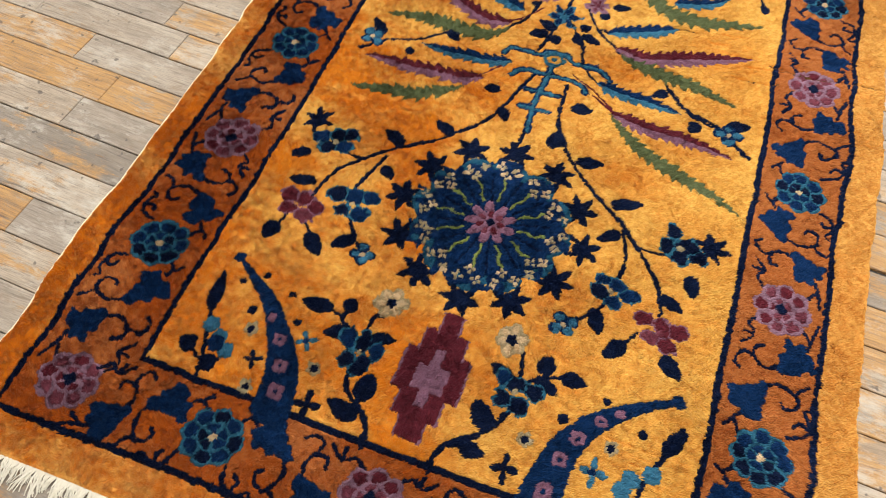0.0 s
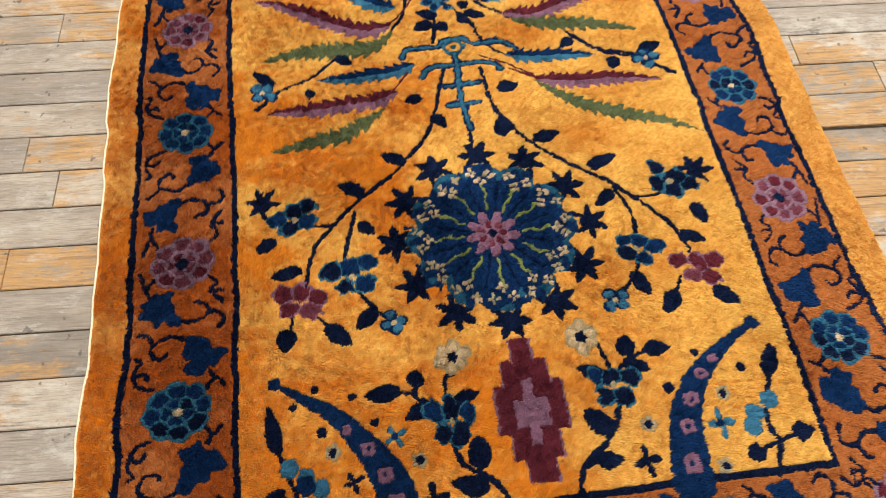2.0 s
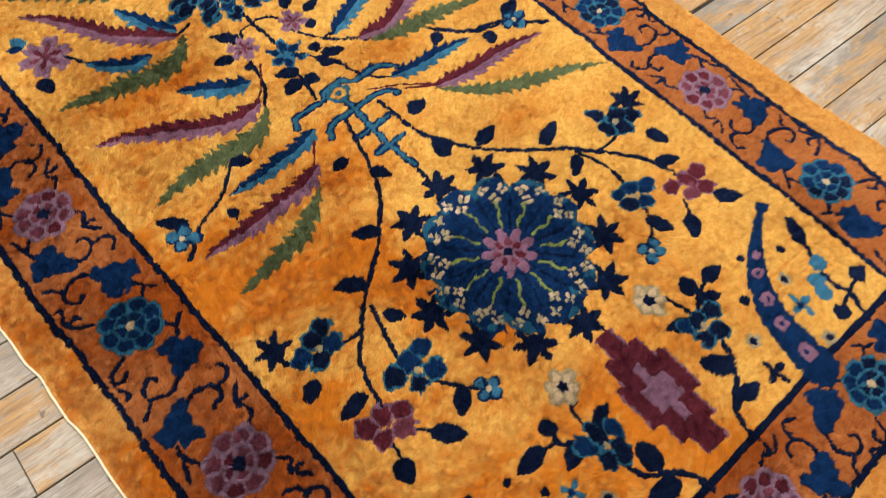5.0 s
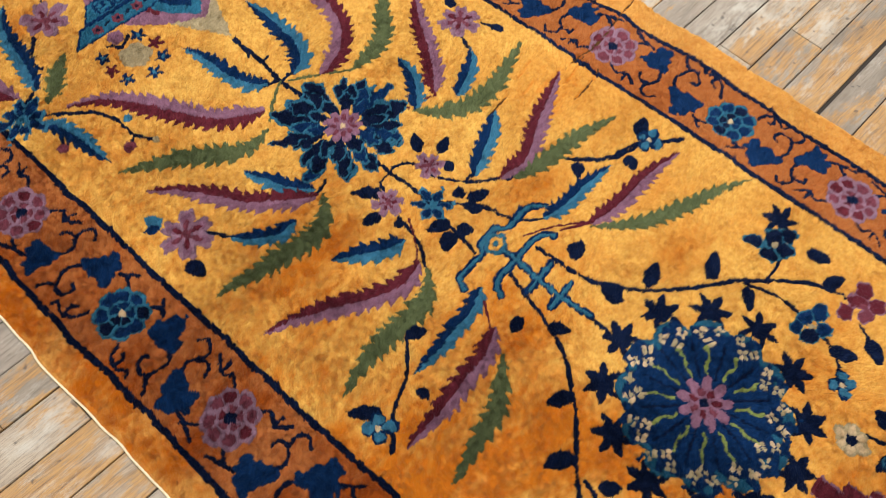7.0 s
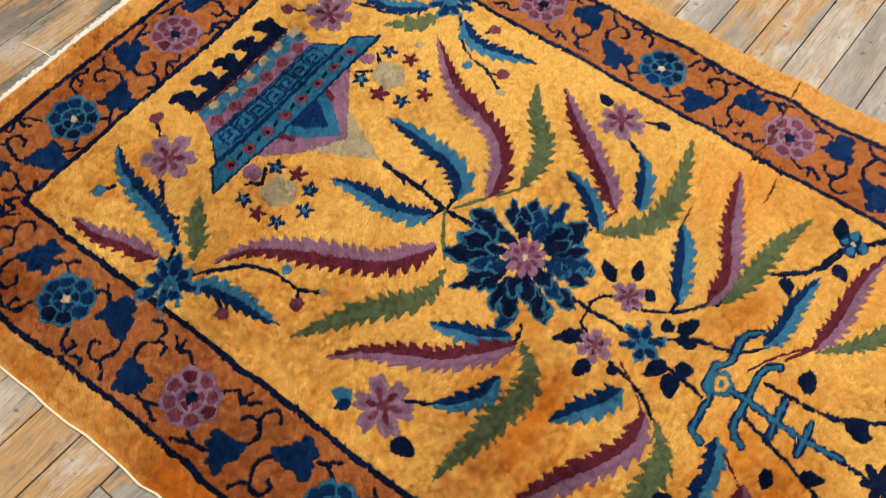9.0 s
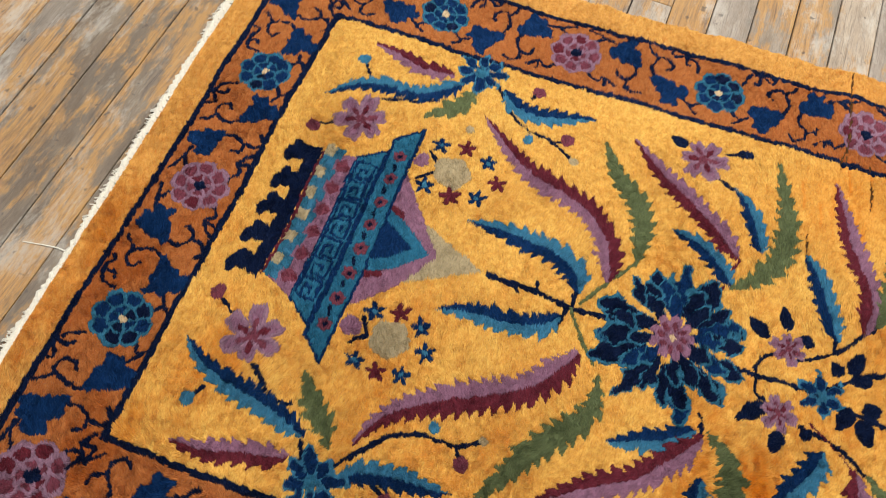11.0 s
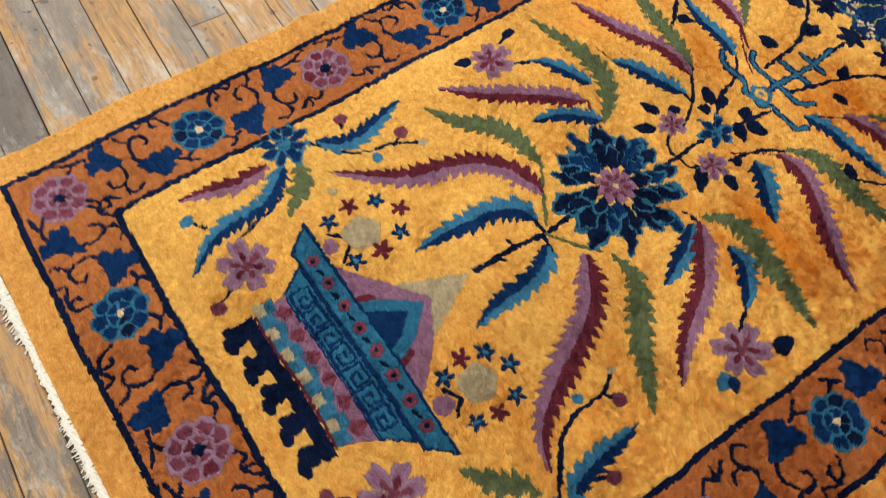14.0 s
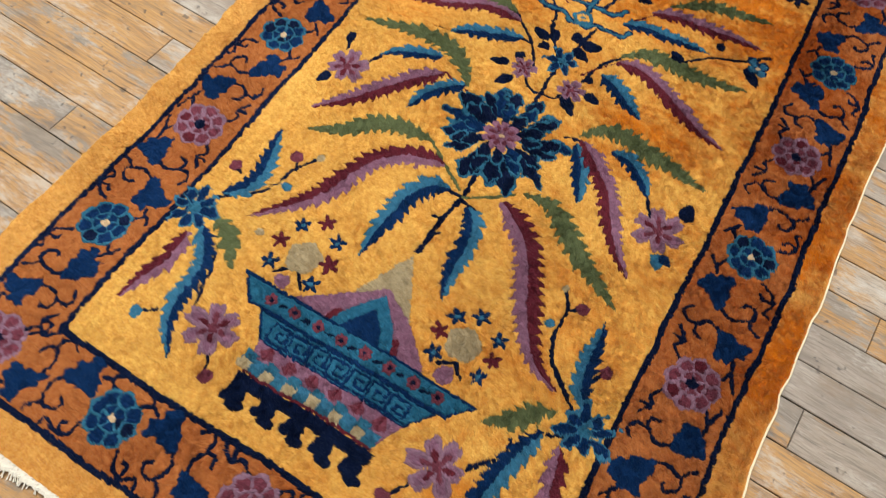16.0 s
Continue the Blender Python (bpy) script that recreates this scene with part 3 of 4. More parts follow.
def poly(who, dye, pts):
    """A filled outline of a few corners."""
    p = np.array(pts)

    def inside(X, Y):
        m = np.zeros(X.shape, bool)
        for (ax, ay), (bx, by) in zip(p, np.roll(p, -1, 0)):
            cross = ((ay > Y) != (by > Y)) & (X < (bx - ax) * (Y - ay) / (by - ay + 1e-12) + ax)
            m ^= cross
        return m
    paint(who, dye, *reach(p, 0.003), inside)


def planter():
    """The large footed planter with a fret band."""
    who = motif("planter", None, "blue planter with fret band on a dark footed stand")
    tip = motif("peak", who)
    poly(tip, "stone", [(0.003, 1.036), (0.054, 1.146), (-0.052, 1.146)])
    pink = motif("inner_panel", who)
    poly(pink, "mauve", [(0.135, 1.206), (0.050, 1.142), (0.003, 1.110), (-0.048, 1.142), (-0.112, 1.206)])
    poly(pink, "maroon", [(0.076, 1.214), (0.060, 1.180), (-0.052, 1.180), (-0.068, 1.214)])
    tri = motif("blue_gable", who)
    poly(tri, "petrol", [(0.064, 1.212), (0.040, 1.165), (0.003, 1.122), (-0.034, 1.165), (-0.056, 1.212)])
    poly(motif("gable_panel", tri), "navy", [(0.044, 1.212), (0.024, 1.176), (0.003, 1.150), (-0.018, 1.176), (-0.036, 1.212)])
    rim = motif("rim", who)
    poly(rim, "navy", [(0.222, 1.200), (0.186, 1.246), (-0.176, 1.246), (-0.212, 1.208), (0.0, 1.203)])
    poly(rim, "petrol", [(0.213, 1.206), (0.183, 1.241), (-0.174, 1.241), (-0.203, 1.212), (0.0, 1.207)])
    for k in range(8):
        f = motif("floret", rim)
        x = -0.150 + 0.0435 * k
        lobes(f, "plum", x, 1.224, 0.011, 6, 0.2)
        lobes(motif("eye", f), "ink", x, 1.224, 0.004, 4, 0.1)
    for k in range(7):
        spot(motif("dash", rim), "ink", -0.128 + 0.0435 * k, 1.226, 0.008, 0.003, 0.3)
    fret = motif("fret_band", who)
    poly(fret, "navy", [(0.164, 1.246), (0.132, 1.290), (-0.130, 1.290), (-0.162, 1.246)])
    poly(fret, "petrol", [(0.158, 1.249), (0.130, 1.287), (-0.128, 1.287), (-0.156, 1.249)])
    for k in range(7):
        x = 0.108 - 0.0365 * k
        key = motif("fret_key", fret)
        turns = ((0.018, 1.254), (-0.012, 1.254), (-0.012, 1.276), (0.006, 1.276), (0.006, 1.264), (-0.003, 1.264)), ((0.018, 1.254), (0.018, 1.284), (-0.0185, 1.284))
        for line in turns:
            for a, b in zip(line, line[1:]):
                stem([(x + a[0], a[1]), (x + b[0], b[1])], 0.0042, "navy", key)
    body = motif("body", who)
    poly(body, "mauve", [(0.132, 1.290), (0.114, 1.338), (-0.108, 1.338), (-0.130, 1.290)])
    for k in range(6):
        f = motif("palmette", body)
        x = -0.100 + 0.041 * k
        poly(f, "plum", [(x - 0.004, 1.293), (x + 0.004, 1.293), (x + 0.013, 1.305), (x + 0.005, 1.313), (x - 0.005, 1.313), (x - 0.013, 1.305)])
        stem([(x, 1.292), (x, 1.313)], 0.003, "maroon", motif("fan_rib", f))
        for name_, dye, u0, v0, u1, v1 in (("step_block", "sky", -0.011, 1.318, 0.010, 1.332), ("step_block", "azure", 0.010, 1.311, 0.030, 1.325),
                                           ("pale_block", "stone", 0.010, 1.325, 0.030, 1.340), ("step_block", "azure", -0.011, 1.332, 0.010, 1.340)):
            poly(motif(name_, body), dye, [(x + u0, v0), (x + u1, v0 - 0.002), (x + u1 + 0.002, v1), (x + u0 + 0.002, v1)])
    stem([(0.118, 1.342), (-0.110, 1.342)], 0.005, "maroon", motif("foot_line", who))
    stand = motif("stand", who)
    poly(stand, "ink", [(0.126, 1.345), (0.124, 1.366), (-0.118, 1.366), (-0.120, 1.345)])
    for k in range(5):
        x = -0.104 + 0.0525 * k
        spot(stand, "ink", x + 0.004, 1.376, 0.016, 0.016, 0)
        spot(stand, "ink", x - 0.005, 1.392, 0.015, 0.009, 0)
        spot(stand, "ink", x + 0.016, 1.384, 0.008, 0.008, 0)


# ---- the drawn motifs ----
stem([(0.002, 1.027), (0.003, 0.958), (-0.002, 0.897), (-0.002, 0.842), (-0.007, 0.806)], 0.009, "ink")
stem([(-0.007, 0.979), (0.005, 0.991)], 0.006, "ink")
stem([(0.006, 0.954), (0.020, 0.956)], 0.006, "ink")
stem([(-0.002, 0.897), (-0.040, 0.875), (-0.079, 0.844)], 0.005, "olive")
stem([(0.008, 0.887), (0.052, 0.857), (0.097, 0.825)], 0.005, "olive")
stem([(0.003, 0.895), (0.034, 0.898)], 0.006, "ink")
stem([(-0.008, 0.902), (-0.038, 0.910)], 0.006, "ink")
stem([(-0.018, 0.666), (-0.015, 0.623), (-0.013, 0.569), (-0.024, 0.480), (-0.034, 0.419)], 0.007, "ink")
stem([(-0.004, 0.624), (0.018, 0.612), (0.033, 0.585)], 0.005, "ink")
stem([(-0.008, 0.622), (-0.040, 0.618), (-0.056, 0.593)], 0.005, "ink")
stem([(0.024, 0.570), (0.063, 0.508), (0.107, 0.467), (0.135, 0.447)], 0.006, "ink")
stem([(0.058, 0.515), (0.086, 0.515)], 0.006, "ink")
stem([(0.099, 0.478), (0.130, 0.469)], 0.004, "maroon")
stem([(-0.002, 0.521), (0.038, 0.465), (0.052, 0.416), (0.086, 0.376), (0.107, 0.367)], 0.006, "ink")
stem([(-0.069, 0.551), (-0.081, 0.496), (-0.106, 0.459)], 0.006, "ink")
stem([(-0.059, 0.538), (-0.084, 0.500), (-0.120, 0.465)], 0.004, "maroon")
stem([(-0.100, 0.691), (-0.141, 0.679)], 0.006, "ink")
stem([(0.099, 0.691), (0.159, 0.673)], 0.004, "maroon")
stem([(0.089, 0.340), (0.117, 0.325), (0.146, 0.305)], 0.004, "maroon")
stem([(0.043, 0.376), (0.091, 0.350), (0.146, 0.309)], 0.004, "maroon")
stem([(-0.081, 0.364), (-0.104, 0.333), (-0.123, 0.311)], 0.004, "maroon")
stem([(0.218, 0.408), (0.255, 0.367), (0.327, 0.339), (0.366, 0.291)], 0.006, "ink")
stem([(0.213, 0.419), (0.264, 0.359), (0.329, 0.333), (0.377, 0.288)], 0.006, "ink")
stem([(-0.203, 0.408), (-0.252, 0.364), (-0.306, 0.338), (-0.358, 0.296)], 0.006, "ink")
stem([(-0.344, 0.820), (-0.331, 0.799)], 0.006, "ink")
stem([(0.301, 0.744), (0.283, 0.701)], 0.006, "ink")
stem([(0.346, 0.725), (0.360, 0.687)], 0.006, "ink")
stem([(-0.296, 0.761), (-0.279, 0.728)], 0.006, "ink")
stem([(-0.346, 0.738), (-0.352, 0.727)], 0.006, "ink")
stem([(-0.027, 0.350), (-0.069, 0.220), (-0.132, 0.140), (-0.209, 0.081), (-0.268, 0.014), (-0.289, -0.058)], 0.007, "ink")
stem([(-0.206, 0.070), (-0.225, -0.001), (-0.226, -0.042)], 0.006, "ink")
stem([(-0.211, -0.072), (-0.193, -0.101), (-0.168, -0.129)], 0.006, "ink")
stem([(-0.239, 0.047), (-0.266, 0.050), (-0.289, 0.054)], 0.005, "ink")
stem([(0.039, 0.347), (0.055, 0.229), (0.127, 0.139), (0.211, 0.067), (0.281, -0.013), (0.304, -0.083)], 0.007, "ink")
stem([(0.211, 0.063), (0.229, 0.007), (0.225, -0.045)], 0.006, "ink")
stem([(0.223, -0.075), (0.202, -0.104), (0.168, -0.138)], 0.006, "ink")
stem([(0.244, 0.038), (0.276, 0.038), (0.299, 0.043)], 0.005, "ink")
stem([(-0.311, -0.103), (-0.314, -0.140)], 0.005, "ink")
stem([(-0.277, -0.107), (-0.241, -0.144)], 0.006, "ink")
stem([(0.273, -0.113), (0.248, -0.155)], 0.006, "ink")
stem([(0.314, -0.112), (0.329, -0.154)], 0.006, "ink")
stem([(0.000, 0.222), (-0.001, 0.154)], 0.007, "ink")
stem([(-0.043, -0.414), (-0.052, -0.379), (-0.096, -0.345), (-0.106, -0.310)], 0.008, "ink")
stem([(-0.105, -0.278), (-0.105, -0.231), (-0.093, -0.220)], 0.006, "ink")
stem([(-0.116, -0.269), (-0.148, -0.249), (-0.144, -0.219)], 0.006, "ink")
stem([(-0.148, -0.246), (-0.172, -0.241)], 0.006, "ink")
stem([(0.054, -0.414), (0.058, -0.377), (0.110, -0.335), (0.129, -0.303)], 0.008, "ink")
stem([(0.129, -0.266), (0.131, -0.232), (0.124, -0.199)], 0.006, "ink")
stem([(0.130, -0.258), (0.165, -0.232), (0.206, -0.223)], 0.006, "ink")
stem([(0.099, -0.366), (0.069, -0.368)], 0.006, "ink")
stem([(-0.306, -0.411), (-0.313, -0.374), (-0.328, -0.336), (-0.349, -0.272)], 0.007, "ink")
stem([(-0.310, -0.382), (-0.348, -0.366)], 0.006, "ink")
stem([(0.318, -0.411), (0.332, -0.374), (0.328, -0.336), (0.361, -0.263)], 0.007, "ink")
stem([(0.332, -0.371), (0.296, -0.381)], 0.006, "ink")
stem([(0.332, -0.371), (0.377, -0.360)], 0.006, "ink")
stem([(-0.344, 1.148), (-0.275, 1.085), (-0.254, 1.036), (-0.253, 0.992), (-0.233, 0.958)], 0.006, "ink")
stem([(-0.318, 1.121), (-0.269, 1.079)], 0.004, "ink")
stem([(-0.253, 0.992), (-0.270, 0.979)], 0.005, "ink")
stem([(-0.334, 1.088), (-0.349, 1.058)], 0.005, "ink")
stem([(-0.240, 1.294), (-0.275, 1.253), (-0.275, 1.222)], 0.006, "ink")
stem([(-0.185, 1.345), (-0.161, 1.384)], 0.005, "ink")
stem([(-0.291, 1.343), (-0.314, 1.356)], 0.005, "ink")
stem([(-0.345, 1.180), (-0.317, 1.192)], 0.007, "ink")
stem([(0.351, 1.126), (0.287, 1.063), (0.271, 1.005), (0.246, 0.958)], 0.006, "ink")
stem([(0.267, 1.003), (0.280, 0.983)], 0.005, "ink")
stem([(0.345, 1.058), (0.362, 1.048)], 0.005, "ink")
stem([(0.250, 1.295), (0.265, 1.246), (0.279, 1.204)], 0.006, "ink")
stem([(0.185, 1.343), (0.166, 1.374)], 0.005, "ink")
stem([(0.317, 1.349), (0.295, 1.332)], 0.005, "ink")
stem([(0.181, 1.180), (0.156, 1.157), (0.127, 1.185)], 0.006, "ink")
stem([(-0.121, 1.178), (-0.143, 1.165), (-0.163, 1.182)], 0.006, "ink")
stem([(0.345, 1.172), (0.329, 1.188)], 0.007, "ink")

feather([(-0.077, 0.872), (-0.107, 0.890), (-0.145, 0.921), (-0.173, 0.973), (-0.216, 1.057), (-0.255, 1.103), (-0.303, 1.127)], 0.023, "maroon", "mauve")
feather([(-0.093, 0.833), (-0.132, 0.830), (-0.158, 0.836), (-0.204, 0.874), (-0.250, 0.910), (-0.323, 0.955)], 0.020, "olive", "olive")
feather([(-0.128, 0.697), (-0.151, 0.728), (-0.168, 0.768), (-0.180, 0.802)], 0.016, "sky", "navy")
feather([(-0.138, 0.685), (-0.167, 0.707), (-0.207, 0.746), (-0.235, 0.790), (-0.260, 0.829), (-0.287, 0.865), (-0.315, 0.893)], 0.019, "mauve", "maroon")
feather([(-0.122, 0.676), (-0.152, 0.641), (-0.187, 0.629), (-0.236, 0.638), (-0.294, 0.647), (-0.329, 0.658), (-0.365, 0.662)], 0.021, "olive", "olive")
feather([(-0.193, 0.670), (-0.223, 0.673), (-0.256, 0.699), (-0.281, 0.730)], 0.016, "sky", "navy")
feather([(-0.099, 0.516), (-0.136, 0.533), (-0.165, 0.555), (-0.199, 0.579)], 0.018, "sky", "navy")
feather([(-0.113, 0.470), (-0.155, 0.466), (-0.206, 0.487), (-0.256, 0.517), (-0.307, 0.544), (-0.356, 0.562)], 0.019, "mauve", "maroon")
feather([(-0.105, 0.455), (-0.143, 0.424), (-0.191, 0.419), (-0.246, 0.422), (-0.297, 0.417), (-0.346, 0.404)], 0.020, "olive", "olive")
feather([(-0.079, 0.370), (-0.116, 0.357), (-0.153, 0.356), (-0.197, 0.350), (-0.250, 0.353)], 0.015, "sky", "navy")
feather([(-0.118, 0.309), (-0.157, 0.293), (-0.198, 0.290), (-0.246, 0.287), (-0.297, 0.287), (-0.342, 0.287)], 0.018, "mauve", "maroon")
feather([(-0.136, 0.273), (-0.177, 0.243), (-0.214, 0.225), (-0.264, 0.218), (-0.294, 0.211), (-0.335, 0.203)], 0.016, "olive", "olive")
feather([(0.063, 0.857), (0.114, 0.870), (0.159, 0.907), (0.181, 0.957), (0.198, 1.011), (0.229, 1.059), (0.280, 1.118)], 0.021, "mauve", "maroon")
feather([(0.096, 0.821), (0.158, 0.824), (0.204, 0.842), (0.251, 0.888), (0.304, 0.920)], 0.019, "olive", "olive")
feather([(0.116, 0.680), (0.146, 0.709), (0.167, 0.743), (0.177, 0.783)], 0.016, "navy", "sky")
feather([(0.165, 0.680), (0.199, 0.714), (0.232, 0.757), (0.270, 0.810), (0.302, 0.848), (0.327, 0.876)], 0.019, "maroon", "mauve")
feather([(0.105, 0.681), (0.135, 0.642), (0.184, 0.612), (0.242, 0.608), (0.305, 0.624), (0.362, 0.639)], 0.020, "olive", "olive")
feather([(0.188, 0.643), (0.230, 0.659), (0.264, 0.678), (0.285, 0.701)], 0.015, "navy", "sky")
feather([(0.086, 0.515), (0.131, 0.534), (0.173, 0.553), (0.212, 0.578)], 0.018, "navy", "sky")
feather([(0.112, 0.473), (0.164, 0.468), (0.235, 0.500), (0.294, 0.522), (0.358, 0.543)], 0.019, "maroon", "mauve")
feather([(0.118, 0.459), (0.153, 0.448), (0.210, 0.439), (0.268, 0.430), (0.345, 0.405)], 0.017, "olive", "olive")
feather([(0.098, 0.373), (0.140, 0.365), (0.193, 0.363), (0.254, 0.351)], 0.015, "navy", "sky")
feather([(0.143, 0.309), (0.191, 0.300), (0.253, 0.295), (0.305, 0.289), (0.353, 0.277)], 0.016, "maroon", "mauve")
feather([(0.131, 0.306), (0.177, 0.263), (0.221, 0.234), (0.272, 0.212), (0.331, 0.186), (0.387, 0.156)], 0.015, "olive", "olive")
feather([(0.031, 0.895), (0.053, 0.907), (0.072, 0.943), (0.079, 0.990), (0.084, 1.041), (0.080, 1.088)], 0.020, "navy", "sky")
feather([(-0.026, 0.913), (-0.048, 0.935), (-0.059, 0.979), (-0.063, 1.031), (-0.075, 1.085)], 0.018, "sky", "navy")
feather([(-0.308, 1.195), (-0.295, 1.233), (-0.285, 1.276), (-0.274, 1.321), (-0.259, 1.362), (-0.232, 1.399)], 0.017, "sky", "navy")
feather([(-0.346, 1.206), (-0.357, 1.259), (-0.368, 1.307), (-0.370, 1.359)], 0.016, "maroon", "mauve")
feather([(-0.316, 1.154), (-0.288, 1.170), (-0.263, 1.195), (-0.225, 1.225)], 0.018, "olive", "olive")
feather([(-0.343, 1.122), (-0.327, 1.090), (-0.319, 1.044), (-0.318, 1.007), (-0.313, 0.978)], 0.016, "sky", "navy")
feather([(0.331, 1.180), (0.294, 1.217), (0.282, 1.255), (0.280, 1.301), (0.264, 1.343), (0.229, 1.387)], 0.017, "navy", "sky")
feather([(0.344, 1.203), (0.341, 1.255), (0.352, 1.299), (0.364, 1.348)], 0.016, "mauve", "maroon")
feather([(0.329, 1.152), (0.289, 1.164), (0.263, 1.189), (0.240, 1.216)], 0.018, "olive", "olive")
feather([(0.339, 1.105), (0.316, 1.069), (0.319, 1.016), (0.343, 0.943)], 0.017, "navy", "sky")

leaf((0.048, 0.613), (0.069, 0.644), 0.022, "ink")
leaf((0.069, 0.587), (0.107, 0.596), 0.020, "ink")
leaf((0.064, 0.570), (0.058, 0.546), 0.022, "ink")
leaf((-0.054, 0.599), (-0.090, 0.642), 0.024, "ink")
leaf((-0.086, 0.575), (-0.119, 0.587), 0.024, "ink")
leaf((0.024, 0.502), (0.044, 0.517), 0.022, "ink")
leaf((0.033, 0.490), (0.072, 0.471), 0.022, "ink")
leaf((0.023, 0.488), (0.033, 0.457), 0.022, "ink")
leaf((-0.018, 0.484), (-0.057, 0.500), 0.024, "ink")
leaf((-0.018, 0.469), (-0.008, 0.444), 0.026, "ink")
leaf((-0.030, 0.470), (-0.066, 0.455), 0.026, "ink")
leaf((-0.069, 0.537), (-0.088, 0.542), 0.020, "ink")
leaf((0.331, 0.350), (0.372, 0.369), 0.026, "ink")
leaf((0.287, 0.341), (0.270, 0.315), 0.026, "ink")
leaf((0.221, 0.400), (0.194, 0.380), 0.024, "ink")
leaf((-0.322, 0.345), (-0.358, 0.385), 0.024, "ink")
leaf((-0.211, 0.404), (-0.184, 0.385), 0.024, "ink")
leaf((-0.262, 0.334), (-0.264, 0.310), 0.020, "ink")
leaf((0.355, 0.707), (0.359, 0.678), 0.018, "ink")
leaf((0.341, 0.790), (0.353, 0.820), 0.020, "ink")
leaf((-0.351, 0.738), (-0.351, 0.702), 0.028, "ink")
leaf((-0.337, 0.820), (-0.346, 0.854), 0.022, "sky")
leaf((-0.341, 0.820), (-0.364, 0.834), 0.020, "navy")
leaf((0.062, 0.296), (0.100, 0.302), 0.026, "ink")
leaf((0.066, 0.221), (0.051, 0.186), 0.028, "ink")
leaf((-0.073, 0.291), (-0.103, 0.286), 0.022, "ink")
leaf((-0.059, 0.252), (-0.037, 0.221), 0.022, "ink")
leaf((-0.113, 0.156), (-0.153, 0.175), 0.024, "ink")
leaf((-0.189, 0.101), (-0.231, 0.123), 0.026, "ink")
leaf((-0.332, 0.032), (-0.366, 0.016), 0.026, "ink")
leaf((-0.292, -0.028), (-0.345, -0.032), 0.024, "ink")
leaf((-0.203, 0.048), (-0.178, 0.021), 0.024, "ink")
leaf((-0.318, -0.122), (-0.323, -0.159), 0.030, "ink")
leaf((-0.263, -0.126), (-0.227, -0.159), 0.028, "ink")
leaf((-0.188, -0.105), (-0.218, -0.134), 0.026, "ink")
leaf((0.059, 0.294), (0.098, 0.304), 0.022, "ink")
leaf((0.062, 0.229), (0.045, 0.189), 0.024, "ink")
leaf((0.101, 0.174), (0.152, 0.185), 0.024, "ink")
leaf((0.179, 0.105), (0.233, 0.124), 0.026, "ink")
leaf((0.210, 0.055), (0.175, 0.030), 0.024, "ink")
leaf((0.294, -0.038), (0.334, -0.053), 0.024, "ink")
leaf((0.203, -0.094), (0.219, -0.137), 0.026, "ink")
leaf((0.261, -0.136), (0.234, -0.169), 0.028, "ink")
leaf((0.316, -0.136), (0.346, -0.166), 0.028, "ink")
leaf((0.330, 0.014), (0.343, -0.024), 0.026, "ink")
leaf((-0.168, -0.238), (-0.219, -0.241), 0.026, "ink")
leaf((-0.148, -0.236), (-0.143, -0.207), 0.026, "ink")
leaf((-0.128, -0.263), (-0.166, -0.282), 0.026, "ink")
leaf((-0.098, -0.265), (-0.059, -0.252), 0.024, "ink")
leaf((-0.074, -0.356), (-0.067, -0.313), 0.034, "ink")
leaf((-0.063, -0.380), (-0.117, -0.370), 0.026, "ink")
leaf((0.126, -0.254), (0.084, -0.237), 0.024, "ink")
leaf((0.161, -0.228), (0.166, -0.194), 0.028, "ink")
leaf((0.152, -0.236), (0.190, -0.253), 0.024, "ink")
leaf((0.186, -0.223), (0.227, -0.223), 0.024, "ink")
leaf((0.110, -0.335), (0.080, -0.298), 0.034, "ink")
leaf((0.080, -0.364), (0.116, -0.369), 0.022, "ink")
leaf((-0.339, -0.309), (-0.352, -0.237), 0.022, "ink")
leaf((-0.312, -0.389), (-0.287, -0.370), 0.026, "ink")
leaf((-0.332, -0.367), (-0.362, -0.360), 0.030, "ink")
leaf((0.351, -0.284), (0.367, -0.231), 0.024, "ink")
leaf((0.311, -0.381), (0.286, -0.381), 0.024, "ink")
leaf((0.353, -0.365), (0.386, -0.359), 0.026, "ink")

maple_leaf((-0.352, 0.101), (-0.327, 0.079), 0.028)
maple_leaf((0.350, 0.080), (0.326, 0.069), 0.028)

cluster((-0.341, 0.055), (-0.262, 0.080), 0.042, "blue")
cluster((-0.262, -0.054), (-0.175, -0.039), 0.042, "blue")
cluster((-0.336, -0.073), (-0.258, -0.086), 0.04, "red")
blossom((-0.165, -0.131), 0.022, "pale")
cluster((0.273, 0.088), (0.342, 0.037), 0.04, "blue")
cluster((0.185, -0.043), (0.260, -0.070), 0.036, "blue")
cluster((0.264, -0.098), (0.347, -0.102), 0.04, "red")
blossom((0.168, -0.139), 0.022, "pale")
cluster((-0.137, -0.288), (-0.067, -0.293), 0.045, "blue")
cluster((0.091, -0.262), (0.170, -0.276), 0.042, "blue")
blossom((-0.090, -0.196), 0.026, "cream")
blossom((0.103, -0.189), 0.026, "cream")
blossom((-0.342, 0.334), 0.026, "pale")
blossom((0.337, 0.334), 0.026, "pale")
blossom((0.041, 0.582), 0.027, "mauve")
blossom((-0.061, 0.582), 0.027, "mauve")
ragged_flower((-0.014, 0.526), 0.034, 6, 0.2)
blossom((-0.319, 0.778), 0.044, "mauve")
blossom((0.323, 0.760), 0.042, "mauve")
blossom((-0.202, 1.312), 0.044, "mauve")
blossom((0.205, 1.310), 0.044, "mauve")
ragged_flower((-0.364, 1.158), 0.045, 8, 0.4)
ragged_flower((0.367, 1.155), 0.044, 8, 0.1)

